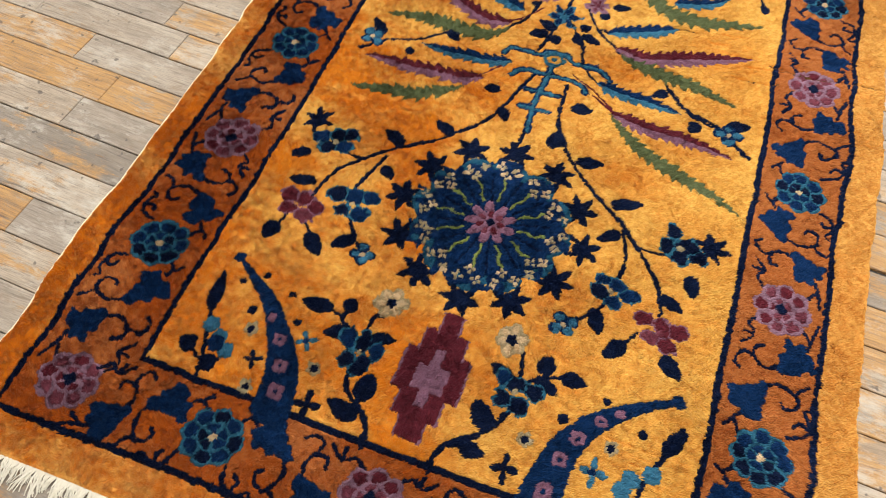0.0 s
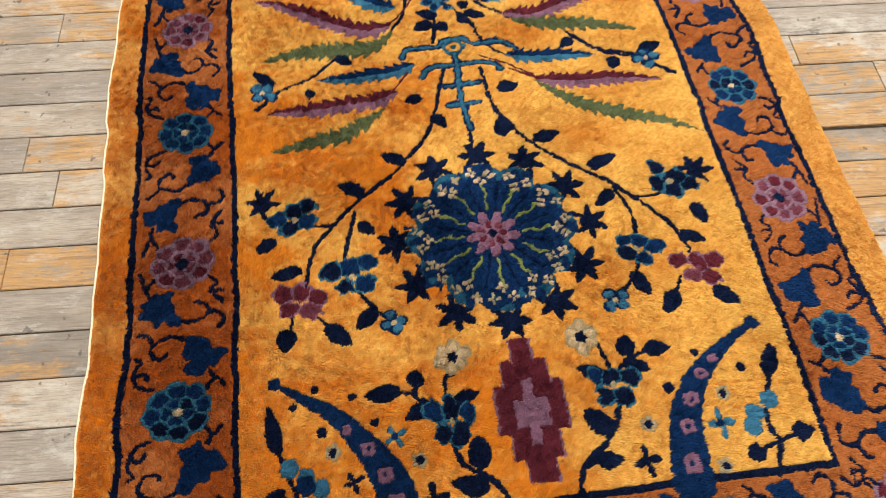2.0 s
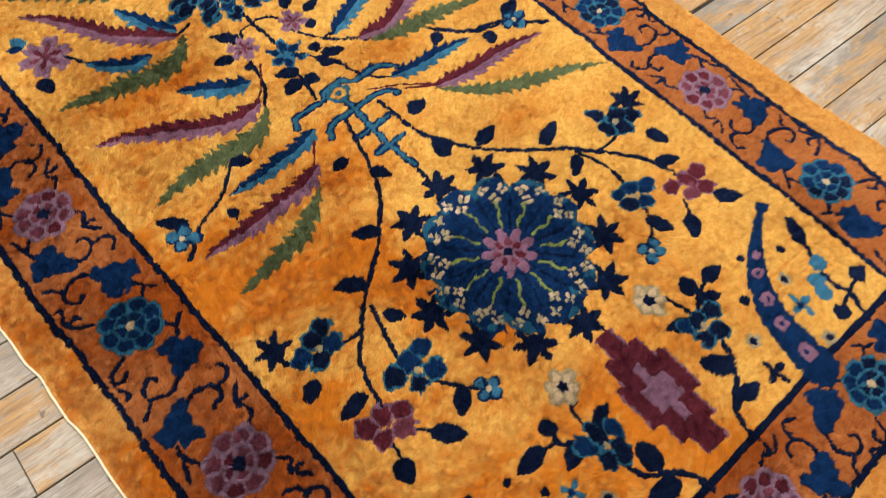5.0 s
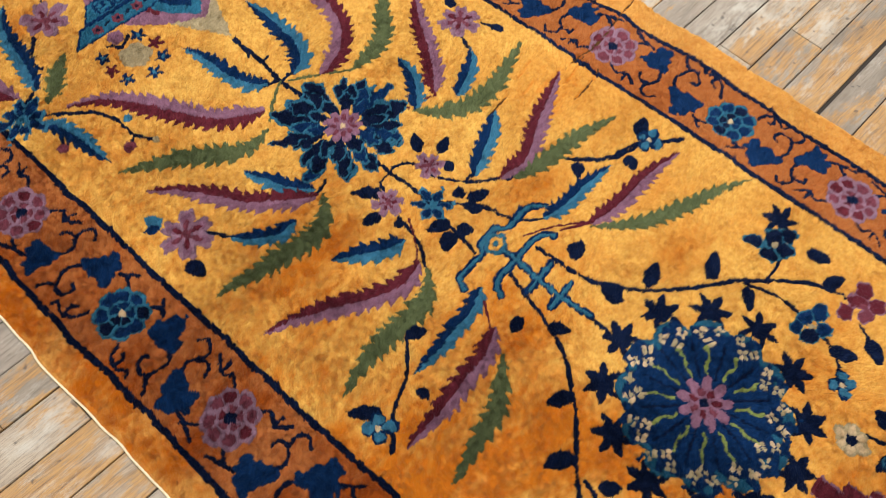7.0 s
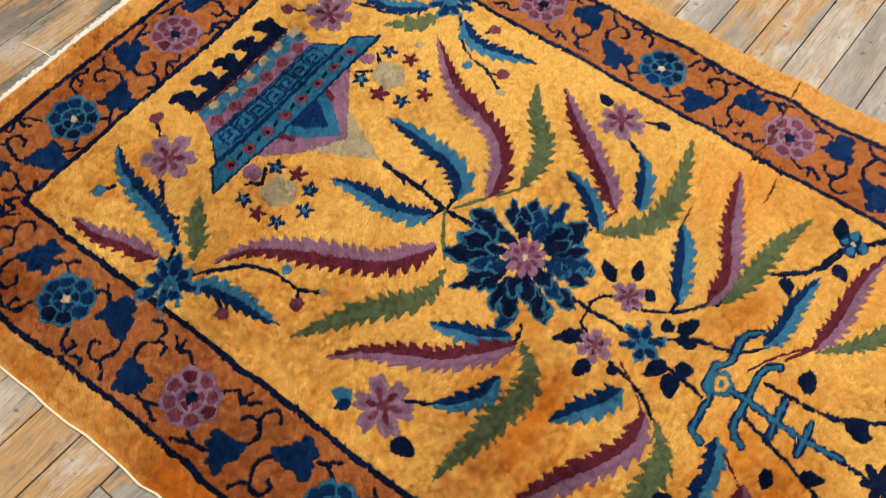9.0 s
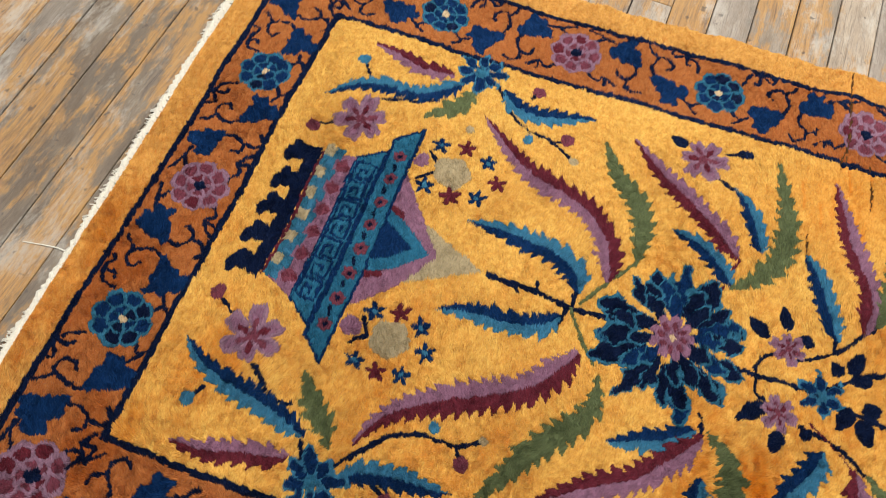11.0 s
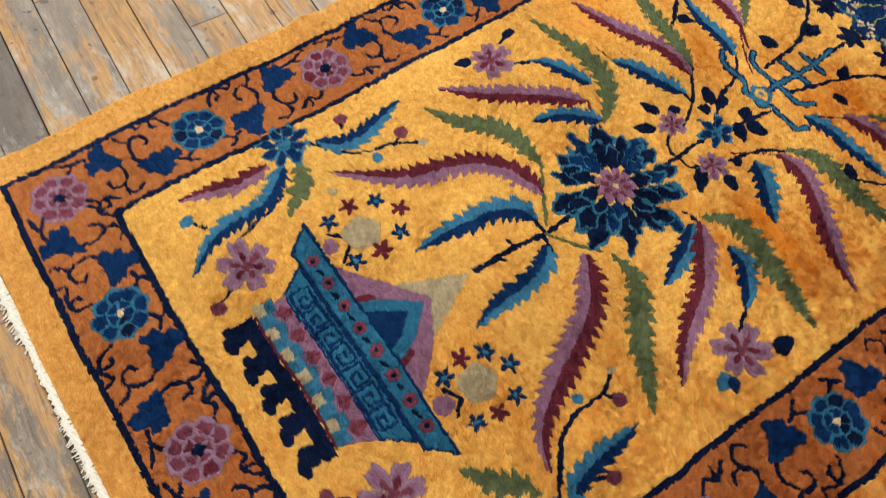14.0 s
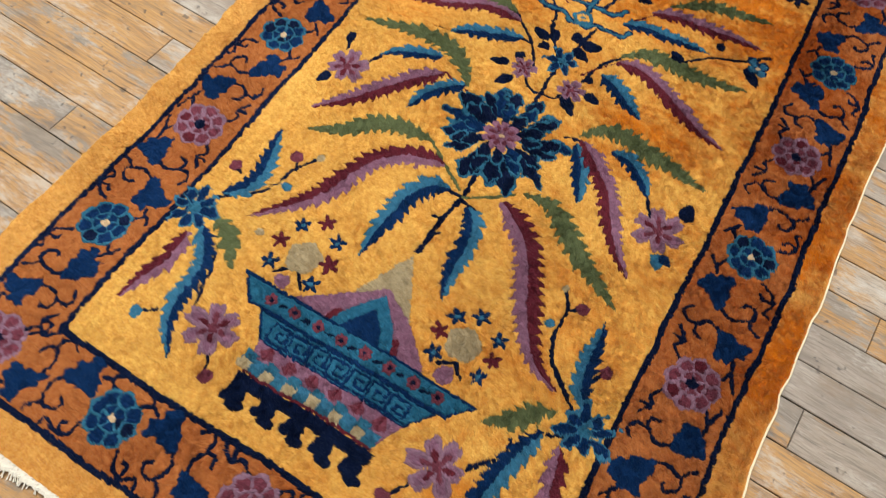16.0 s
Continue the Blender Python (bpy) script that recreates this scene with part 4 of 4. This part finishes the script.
bud((0.155, 1.136), 0.030, "stone")
bud((-0.141, 1.131), 0.030, "stone")
bud((0.159, 1.187), 0.014, "mauve")
bud((-0.139, 1.189), 0.016, "mauve")
bud((0.246, 1.134), 0.009, "stone")
bud((-0.272, 0.977), 0.011, "plum")
bud((-0.352, 1.056), 0.011, "plum")
bud((-0.159, 1.387), 0.012, "plum")
bud((-0.313, 1.358), 0.011, "sky")
bud((-0.240, 1.028), 0.009, "sky")
bud((-0.234, 0.959), 0.007, "stone")
bud((0.283, 0.979), 0.012, "plum")
bud((0.363, 1.049), 0.012, "plum")
bud((0.163, 1.378), 0.012, "plum")
bud((0.322, 1.353), 0.011, "sky")
bud((0.260, 1.041), 0.009, "sky")
bud((0.246, 0.958), 0.008, "stone")
bud((-0.326, -0.326), 0.014, "sky")
bud((-0.303, -0.340), 0.013, "sky")
bud((-0.285, -0.356), 0.013, "sky")
bud((-0.304, -0.351), 0.014, "navy")
bud((0.339, -0.316), 0.013, "sky")
bud((0.314, -0.330), 0.013, "sky")
bud((0.306, -0.350), 0.013, "sky")
bud((-0.285, -0.221), 0.006, "ink")
bud((-0.235, -0.239), 0.006, "ink")
bud((-0.206, -0.280), 0.007, "ink")
bud((-0.316, -0.243), 0.006, "ink")
bud((-0.281, -0.285), 0.008, "ink")
bud((0.326, -0.212), 0.006, "ink")
bud((0.257, -0.235), 0.006, "ink")
bud((0.206, -0.283), 0.008, "ink")
bud((0.316, -0.264), 0.007, "ink")
bud((0.301, -0.234), 0.006, "ink")

floret((0.193, 1.086), 0.014, "navy")
floret((0.160, 1.063), 0.015, "maroon")
floret((0.208, 1.128), 0.015, "maroon")
floret((0.125, 1.086), 0.014, "navy")
floret((0.114, 1.127), 0.016, "maroon")
floret((0.199, 1.169), 0.014, "navy")
floret((0.118, 1.169), 0.014, "navy")
floret((-0.110, 1.094), 0.015, "navy")
floret((-0.143, 1.074), 0.015, "navy")
floret((-0.098, 1.130), 0.015, "maroon")
floret((-0.188, 1.097), 0.014, "navy")
floret((-0.195, 1.133), 0.015, "maroon")
floret((-0.107, 1.166), 0.015, "navy")
floret((-0.187, 1.167), 0.014, "navy")
floret((-0.266, -0.313), 0.012, "grey")
floret((-0.154, -0.339), 0.012, "grey")
floret((-0.232, -0.392), 0.012, "grey")
floret((0.164, -0.330), 0.012, "grey")
floret((0.279, -0.300), 0.012, "grey")
floret((0.251, -0.392), 0.012, "grey")
floret((-0.181, -0.303), 0.015, "sky")
floret((0.264, -0.341), 0.019, "sky")
floret((-0.242, -0.354), 0.013, "ink")
floret((-0.141, -0.386), 0.018, "ink")
floret((0.148, -0.376), 0.018, "ink")

horn([(-0.343, -0.206), (-0.305, -0.231), (-0.265, -0.260), (-0.230, -0.298), (-0.203, -0.338), (-0.189, -0.375), (-0.184, -0.409)], 0.006, 0.057,
     [(-0.245, -0.285, 0.008), (-0.219, -0.315, 0.011), (-0.200, -0.350, 0.012), (-0.189, -0.385, 0.013)])
horn([(0.351, -0.197), (0.321, -0.214), (0.283, -0.242), (0.252, -0.272), (0.226, -0.308), (0.212, -0.347), (0.201, -0.409)], 0.008, 0.060,
     [(0.280, -0.246, 0.008), (0.257, -0.268, 0.010), (0.232, -0.303, 0.012), (0.216, -0.340, 0.012), (0.207, -0.385, 0.014)])
stepped_diamond(0.009)
medallion(0.004, 0.002, 0.130)
dark_lotus(-0.001, 0.746, 0.100)
trident()
planter()

# old creases towards the east side, their shade painted as dark knots
CREASES = [[(0.59, 0.540), (0.536, 0.538), (0.486, 0.533), (0.443, 0.530), (0.408, 0.538), (0.37, 0.541)]]
WRINKLES = []
for k in range(16):
    x, y = 0.20 + 0.27 * rng.random(), 0.488 + 0.0075 * k + rng.uniform(-0.002, 0.002)
    long = rng.uniform(0.04, 0.11)
    WRINKLES.append([(x - long / 2, y - 0.002), (x, y + rng.uniform(-0.003, 0.003)), (x + long / 2, y + 0.002)])
for crease in CREASES + WRINKLES[::6]:
    line, seed = glide(crease), int(rng.integers(900))
    paint(motif("worn_crease"), "crease_shade", *reach(line, 0.006), lambda X, Y: (lambda s, n, _: (np.abs(n) < 0.0012 * (1 + 0.9 * value_noise(X, Y, 0.014, seed))) & (s > 0) & (s < 1))(*along(line, X, Y)))


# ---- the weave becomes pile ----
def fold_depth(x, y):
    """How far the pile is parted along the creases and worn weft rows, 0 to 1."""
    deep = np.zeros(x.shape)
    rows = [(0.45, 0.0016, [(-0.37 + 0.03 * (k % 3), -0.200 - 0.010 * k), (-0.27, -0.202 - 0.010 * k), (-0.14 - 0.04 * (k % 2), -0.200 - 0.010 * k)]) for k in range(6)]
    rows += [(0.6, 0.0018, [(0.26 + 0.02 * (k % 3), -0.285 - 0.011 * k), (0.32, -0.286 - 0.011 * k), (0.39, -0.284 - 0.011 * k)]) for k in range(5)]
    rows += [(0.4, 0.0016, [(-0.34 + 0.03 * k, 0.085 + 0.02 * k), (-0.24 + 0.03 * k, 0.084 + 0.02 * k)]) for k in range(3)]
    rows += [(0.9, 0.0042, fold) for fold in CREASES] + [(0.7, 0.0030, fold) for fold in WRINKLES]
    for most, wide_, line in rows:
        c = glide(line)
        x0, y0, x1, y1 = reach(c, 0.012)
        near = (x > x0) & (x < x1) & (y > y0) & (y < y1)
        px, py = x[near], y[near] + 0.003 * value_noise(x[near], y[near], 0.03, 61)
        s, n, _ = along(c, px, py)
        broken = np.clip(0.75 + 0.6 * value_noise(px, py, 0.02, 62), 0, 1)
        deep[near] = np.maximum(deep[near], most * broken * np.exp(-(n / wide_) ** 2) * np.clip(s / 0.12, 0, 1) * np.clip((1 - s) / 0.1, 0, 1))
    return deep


def rug_mesh():
    gx, gy = np.meshgrid(X0 + KNOT * np.arange(NX + 1), Y0 + KNOT * np.arange(NY + 1), indexing="ij")
    edge = np.minimum(np.minimum(gx - X0, X0 + NX * KNOT - gx), np.minimum(gy - Y0, Y0 + NY * KNOT - gy))
    z = PILE + 0.0022 * value_noise(gx, gy, 0.22, 20) + 0.0012 * value_noise(gx, gy, 0.06, 21)
    # pressed folds near the east side: a low ridge with parted, crushed pile along it
    z += 0.009 * np.exp(-((gx - 0.56) / 0.09) ** 2 - ((gy - 0.535) / 0.030) ** 2)
    z += fold_depth(gx, gy) * -0.0034
    # the pile is sheared lower along every change of colour
    step = np.zeros((NX + 1, NY + 1), bool)
    step[1:-1, 1:-1] = (DYE[1:, 1:] != DYE[:-1, 1:]) | (DYE[1:, :-1] != DYE[:-1, :-1]) | (DYE[1:, 1:] != DYE[1:, :-1]) | (DYE[:-1, 1:] != DYE[:-1, :-1])
    z -= 0.0020 * step
    z += rng.uniform(-0.00055, 0.00055, z.shape)
    z -= TUFT * np.clip(edge / 0.012, 0, 1)
    z *= np.sqrt(np.clip(1 - (1 - np.clip(edge / 0.011, 0, 1)) ** 2, 0.06, 1))
    x = gx + EDGE_X(gy) * (gx / 0.6) ** 3 + rng.uniform(-0.0007, 0.0007, z.shape)
    y = gy + 0.004 * value_noise(gx, gy * 0, 0.2, 23) * np.abs(gy - 0.5) + rng.uniform(-0.0007, 0.0007, z.shape)
    y -= NORTH_PULL(gx) * np.clip((gy - 1.40) / 0.22, 0, 1)
    return np.stack([x, y, z], -1).reshape(-1, 3)


def NORTH_PULL(x):
    """The north-east corner draws in a little."""
    return 0.015 * np.clip((x - 0.40) / 0.20, 0, 1)


def EDGE_X(y):
    return 0.006 * value_noise(y, y * 0, 0.11, 22) + 0.003 * value_noise(y, y * 0, 0.035, 24)


TUFT = 0.0040
GRID = rug_mesh()


def tuft_tips():
    """The tip of every knot's tuft: combed towards +x, with brushed swirls."""
    g = GRID.reshape(NX + 1, NY + 1, 3)
    tips = (g[1:, 1:] + g[:-1, 1:] + g[1:, :-1] + g[:-1, :-1]) / 4
    edge = np.minimum(np.minimum(cx - X0, X0 + NX * KNOT - cx), np.minimum(cy - Y0, Y0 + NY * KNOT - cy))
    tall = TUFT * rng.uniform(0.75, 1.18, cx.shape) * np.clip(0.35 + edge / 0.012, 0, 1)
    tall = tall * (1 - 0.92 * fold_depth(cx, cy))
    # tufts taller to the west, shaped to shade that side, and patchy
    tall = tall * np.clip(1.0 - 0.30 * cx + 0.26 * value_noise(cx, cy, 0.09, 47) + 0.12 * value_noise(cx, cy, 0.03, 48), 0.5, 1.75)
    comb_x = 0.62 + 0.5 * cx + 0.34 * value_noise(cx, cy, 0.13, 45) + 0.35 * value_noise(cx, cy, 0.055, 41) + 0.20 * value_noise(cx, cy, 0.016, 42)
    comb_y = 0.40 * value_noise(cx, cy, 0.13, 46) + 0.35 * value_noise(cx, cy, 0.055, 43) + 0.20 * value_noise(cx, cy, 0.016, 44)
    tall = tall * (1 + 0.42 * value_noise(cx, cy, 0.0065, 49))
    comb_x += 0.50 * value_noise(cx, cy, 0.0070, 50)
    comb_y += 0.50 * value_noise(cx, cy, 0.0070, 51)
    tips[..., 0] += tall * comb_x + rng.uniform(-0.0008, 0.0008, cx.shape)
    tips[..., 1] += tall * comb_y + rng.uniform(-0.0008, 0.0008, cx.shape)
    tips[..., 2] += tall
    return tips.reshape(-1, 3)


TIPS = tuft_tips()
# painted tuft tone: nap shade darkens the west side, folds and brushed patches
def lightened(x, y):
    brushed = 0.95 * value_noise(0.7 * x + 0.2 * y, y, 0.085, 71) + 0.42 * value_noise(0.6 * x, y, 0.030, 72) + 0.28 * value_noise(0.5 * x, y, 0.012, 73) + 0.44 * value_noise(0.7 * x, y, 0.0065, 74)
    # the fold_depth term paints shade along creases and worn rows
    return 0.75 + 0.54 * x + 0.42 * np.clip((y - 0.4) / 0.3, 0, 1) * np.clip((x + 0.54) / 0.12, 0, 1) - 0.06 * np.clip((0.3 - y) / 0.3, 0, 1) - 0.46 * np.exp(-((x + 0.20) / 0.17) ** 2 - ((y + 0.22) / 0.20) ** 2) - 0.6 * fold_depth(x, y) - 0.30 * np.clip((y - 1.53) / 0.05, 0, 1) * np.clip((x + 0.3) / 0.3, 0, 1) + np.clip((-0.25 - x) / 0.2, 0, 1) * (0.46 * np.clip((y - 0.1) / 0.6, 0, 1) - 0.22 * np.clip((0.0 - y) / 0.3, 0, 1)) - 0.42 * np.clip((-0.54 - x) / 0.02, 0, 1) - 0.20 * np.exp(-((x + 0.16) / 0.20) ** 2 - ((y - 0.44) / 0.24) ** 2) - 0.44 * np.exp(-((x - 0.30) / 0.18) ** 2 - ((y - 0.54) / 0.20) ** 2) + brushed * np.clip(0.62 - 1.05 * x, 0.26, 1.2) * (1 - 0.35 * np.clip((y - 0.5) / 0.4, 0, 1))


TIP_LIGHT = np.clip(lightened(cx, cy) + rng.uniform(-0.04, 0.04, cx.shape), 0, 1).reshape(-1)
# roots set darker, painting the shade deep in the pile
ROOTS = np.clip(0.62 * lightened(GRID[:, 0], GRID[:, 1]), 0, 1)


def split_pieces():
    """Gives every loose piece of a motif an own part, and crumbs to their neighbours."""
    grounds = {k for k, m in enumerate(MOTIFS[:5])}
    seen = np.zeros((NX, NY), bool)
    kept = set()
    for i, j in zip(*np.nonzero(OWNER > 4)):
        if seen[i, j]:
            continue
        who = OWNER[i, j]
        seen[i, j] = True
        piece, todo = [(i, j)], [(i, j)]
        around = []
        while todo:
            p, q = todo.pop()
            for a in (p - 1, p, p + 1):
                for c in (q - 1, q, q + 1):
                    if 0 <= a < NX and 0 <= c < NY:
                        if OWNER[a, c] == who:
                            if not seen[a, c]:
                                seen[a, c] = True
                                piece.append((a, c))
                                todo.append((a, c))
                        elif len(around) < 12:
                            around.append((a, c))
        if len(piece) < 5 and around:
            a, c = around[len(around) // 2]
            for p, q in piece:
                OWNER[p, q], DYE[p, q] = OWNER[a, c], DYE[a, c]
        elif who in kept:
            name, parent, label = MOTIFS[who]
            other = motif(name, parent, "")
            for p, q in piece:
                OWNER[p, q] = other
        else:
            kept.add(who)


split_pieces()
made = {}
ci, cj = np.meshgrid(np.arange(NX), np.arange(NY), indexing="ij")
corner = ci * (NY + 1) + cj
quads = np.stack([corner, corner + NY + 1, corner + NY + 2, corner + 1], -1).reshape(-1, 4)
order = np.argsort(OWNER.reshape(-1), kind="stable")
owners = OWNER.reshape(-1)[order]
bounds = np.searchsorted(owners, np.arange(len(MOTIFS) + 1))
for who, (name, parent, label) in enumerate(MOTIFS):
    cells = order[bounds[who]:bounds[who + 1]]
    if not len(cells):
        continue
    used, index = np.unique(quads[cells].reshape(-1), return_inverse=True)
    index = index.reshape(-1, 4)
    tip = np.arange(len(cells)) + len(used)
    faces = np.stack([np.stack([index[:, q], index[:, (q + 1) % 4], tip], -1) for q in range(4)], 1).reshape(-1)
    me = bpy.data.meshes.new(name)
    me.vertices.add(len(used) + len(cells))
    me.vertices.foreach_set("co", np.vstack([GRID[used], TIPS[cells]]).astype(np.float32).reshape(-1))
    me.loops.add(len(cells) * 12)
    me.loops.foreach_set("vertex_index", faces.astype(np.int32))
    me.polygons.add(len(cells) * 4)
    me.polygons.foreach_set("loop_start", np.arange(0, len(cells) * 12, 3, dtype=np.int32))
    dyes = DYE.reshape(-1)[cells]
    slots = list(np.unique(dyes))
    for d in slots:
        me.materials.append(DYES[DYE_NAMES[d]])
    me.polygons.foreach_set("material_index", np.repeat(np.searchsorted(slots, dyes), 4).astype(np.int32))
    me.polygons.foreach_set("use_smooth", np.zeros(len(cells) * 4, bool))
    nap_layer = me.attributes.new("nap_light", "FLOAT", "POINT")
    nap_layer.data.foreach_set("value", np.concatenate([ROOTS[used], TIP_LIGHT[cells]]).astype(np.float32))
    me.update(calc_edges=True)
    ob = made[who] = new(name, me)
    ob.parent = made.get(parent, RUG)
    tagged(ob, label)


# ---- selvedge, backing and fringe ----
def tube(bm, pts, radius, sides=4, thin=1.0):
    """A round strand along a few points, thinner at its end."""
    rings = []
    for k, p in enumerate(pts):
        a, b = Vector(pts[max(0, k - 1)]), Vector(pts[min(len(pts) - 1, k + 1)])
        d = (b - a).normalized()
        u = d.cross(Vector((0.3, 0.2, 1))).normalized()
        v = d.cross(u)
        r = radius * (1 + (thin - 1) * k / (len(pts) - 1))
        rings.append([bm.verts.new(Vector(p) + r * (u * math.cos(2 * math.pi * s / sides) + v * math.sin(2 * math.pi * s / sides))) for s in range(sides)])
    for a, b in zip(rings, rings[1:]):
        for s in range(sides):
            bm.faces.new((a[s], a[(s + 1) % sides], b[(s + 1) % sides], b[s]))
    for ring in (rings[0], rings[-1]):
        bm.faces.new(ring)


bm = bmesh.new()
box(bm, -0.592, -0.594, 0.0004, 0.592, 1.614, 0.0020)
part("backing", bm, SELVEDGE, RUG, "pale cotton back of the rug")
for side in (-1, 1):
    bm = bmesh.new()
    ys = np.linspace(Y0, Y0 + NY * KNOT, 150)
    shift = EDGE_X(ys) * side
    tube(bm, [(side * 0.6 + d + (-0.0012 if side < 0 else -0.006), y, 0.0030 + 0.0004 * math.sin(60 * y)) for d, y in zip(shift, ys)], 0.0019, 6)
    part("selvedge", bm, SELVEDGE, RUG, "bound cream selvedge edge")

bm = bmesh.new()
for k in range(520):
    x = -0.597 + 1.194 * (k + rng.random()) / 520
    y = Y0 + NY * KNOT - NORTH_PULL(x)
    long = rng.uniform(0.006, 0.017) * (1 + 0.35 * math.sin(x * 23) * math.sin(x * 7))
    sway = rng.uniform(-0.007, 0.007)
    rise = rng.uniform(0.002, 0.006)
    tube(bm, [(x, y - 0.003, 0.004), (x + sway * 0.4, y + 0.5 * long, 0.004 + rise), (x + sway, y + long, 0.0022)], 0.0016, 4, 0.7)
for k in range(110):
    x = -0.6 + 1.185 * k / 110 + rng.uniform(-0.003, 0.003)
    y = 1.621 - NORTH_PULL(x + 0.01)
    tube(bm, [(x, y + rng.uniform(0, 0.003), 0.005), (x + 0.012, y + rng.uniform(0.004, 0.008), 0.007), (x + 0.022, y + rng.uniform(0, 0.005), 0.004)], rng.uniform(0.0032, 0.0052), 5)
tube(bm, [(0.515, 1.622, 0.004), (0.52, 1.640, 0.0025), (0.532, 1.668, 0.0016), (0.538, 1.70, 0.0012)], 0.0014, 5, 0.5)
tube(bm, [(-0.172, 1.622, 0.004), (-0.170, 1.646, 0.002), (-0.174, 1.676, 0.0016), (-0.178, 1.70, 0.0012)], 0.0016, 5, 0.5)
part("knotted_fringe", bm, COTTON, RUG, "short knotted cream fringe")["kind"] = "stuff"

bm = bmesh.new()
for k in range(1300):
    clump = k // 11
    x = -0.597 + 1.194 * (k + rng.random()) / 1300
    pull = math.sin(clump * 2.4) * 0.009 + rng.uniform(-0.006, 0.006)
    long = rng.uniform(0.016, 0.036) * (0.85 + 0.3 * math.sin(clump * 1.7))
    tube(bm, [(x, Y0 + 0.003, 0.004), (x + 0.3 * pull, Y0 - 0.35 * long, 0.005 + rng.uniform(0, 0.004)),
              (x + pull * rng.uniform(0.3, 1.2), Y0 - 0.75 * long, 0.0035 + rng.uniform(0, 0.002)), (x + pull, Y0 - long, 0.0012)], 0.0009, 4, 0.8)
part("loose_fringe", bm, COTTON, RUG, "loose cream cotton fringe")["kind"] = "stuff"


# ---- strip floor, last ----
TURN = math.atan(-0.0597)
PITCH = 0.073


def plank(bm, u0, u1, row, lift, open_joint=0.0):
    """One board from u0 to u1 along its row, with eased upper edges."""
    k, s = math.cos(TURN), math.sin(TURN)
    v0, v1 = row * PITCH + 0.0006, (row + 1) * PITCH - 0.0006 - open_joint
    u0, u1 = u0 + 0.0006, u1 - 0.0006
    e = 0.0013
    rings = []
    for (a0, a1, b0, b1, z) in ((u0, u1, v0, v1, FLOOR - 0.012), (u0, u1, v0, v1, FLOOR - e + lift), (u0 + e, u1 - e, v0 + e, v1 - e, FLOOR + lift)):
        rings.append([bm.verts.new((-0.62 + a * k - b * s, 1.021 + a * s + b * k, z)) for a, b in ((a0, b0), (a1, b0), (a1, b1), (a0, b1))])
    for a, b in zip(rings, rings[1:]):
        for q in range(4):
            bm.faces.new((a[q], a[(q + 1) % 4], b[(q + 1) % 4], b[q]))
    bm.faces.new(rings[2])


JOINTS = {-9: (-0.28,), -10: (-0.20,), -11: (-0.07,), -12: (-0.01, -0.32), -15: (-0.09,), -1: (-0.012,), -7: (-0.06,), -8: (-0.24,), -4: (-0.06,)}
EAST_JOINTS = {-9: (1.285,), -10: (1.42,), 2: (1.30,), 4: (1.6,)}
lay, rough = random.Random(5), random.Random(8)
far = bmesh.new()
count = 0
for row in range(-48, 37):
    u = -2.2 - lay.random() * 0.6 if row < 7 else -3.5 - lay.random() * 0.3
    cuts = [u]
    while u < 4.4:
        u += lay.uniform(0.42, 1.25) if u < 0.3 and row < 7 else lay.uniform(0.9, 2.0) if row < 7 else lay.uniform(2.6, 3.4)
        cuts.append(u)
    for known in (JOINTS.get(row), EAST_JOINTS.get(row)):
        if known:
            cuts = [c for c in cuts if min(abs(c - q) for q in known) > 0.28] + list(known)
    cuts.sort()
    shift = 0.62 + row * PITCH * math.sin(TURN)
    for u0, u1 in zip(cuts, cuts[1:]):
        u0, u1 = max(u0, (WEST - 0.06 + shift) / math.cos(TURN)), min(u1, (EAST + 0.06 + shift) / math.cos(TURN))
        middle = 1.021 + (u0 + u1) / 2 * math.sin(TURN) + (row + 0.5) * PITCH * math.cos(TURN)
        if u1 - u0 < 0.02 or not SOUTH - 0.04 < middle < NORTH + 0.04:
            continue
        lift = lay.uniform(-0.0007, 0.0)
        seen = -21 <= row <= 11 and u1 > -0.62 and u0 < 1.95 and (u0 < 0.12 or u1 > 1.1 or row > 7)
        if seen and count < 300:
            bm = bmesh.new()
            plank(bm, u0, u1, row, lift, 0.006 if row == -12 and u1 > 1.1 else rough.uniform(0.0, 0.0016))
            part("plank", bm, GREY_WOOD if row > 6 or (u0 < 0.3 and row > -6 and lay.random() < 0.12) else PALE_WOOD if lay.random() < (0.85 if row < -5 and u0 < 0.3 else 0.6 if row < -5 or u0 < 0.3 else 0.15) else WOOD, floor)
            count += 1
        else:
            plank(far, u0, u1, row, lift)
part("far_planks", far, WOOD, floor)["kind"] = "stuff"
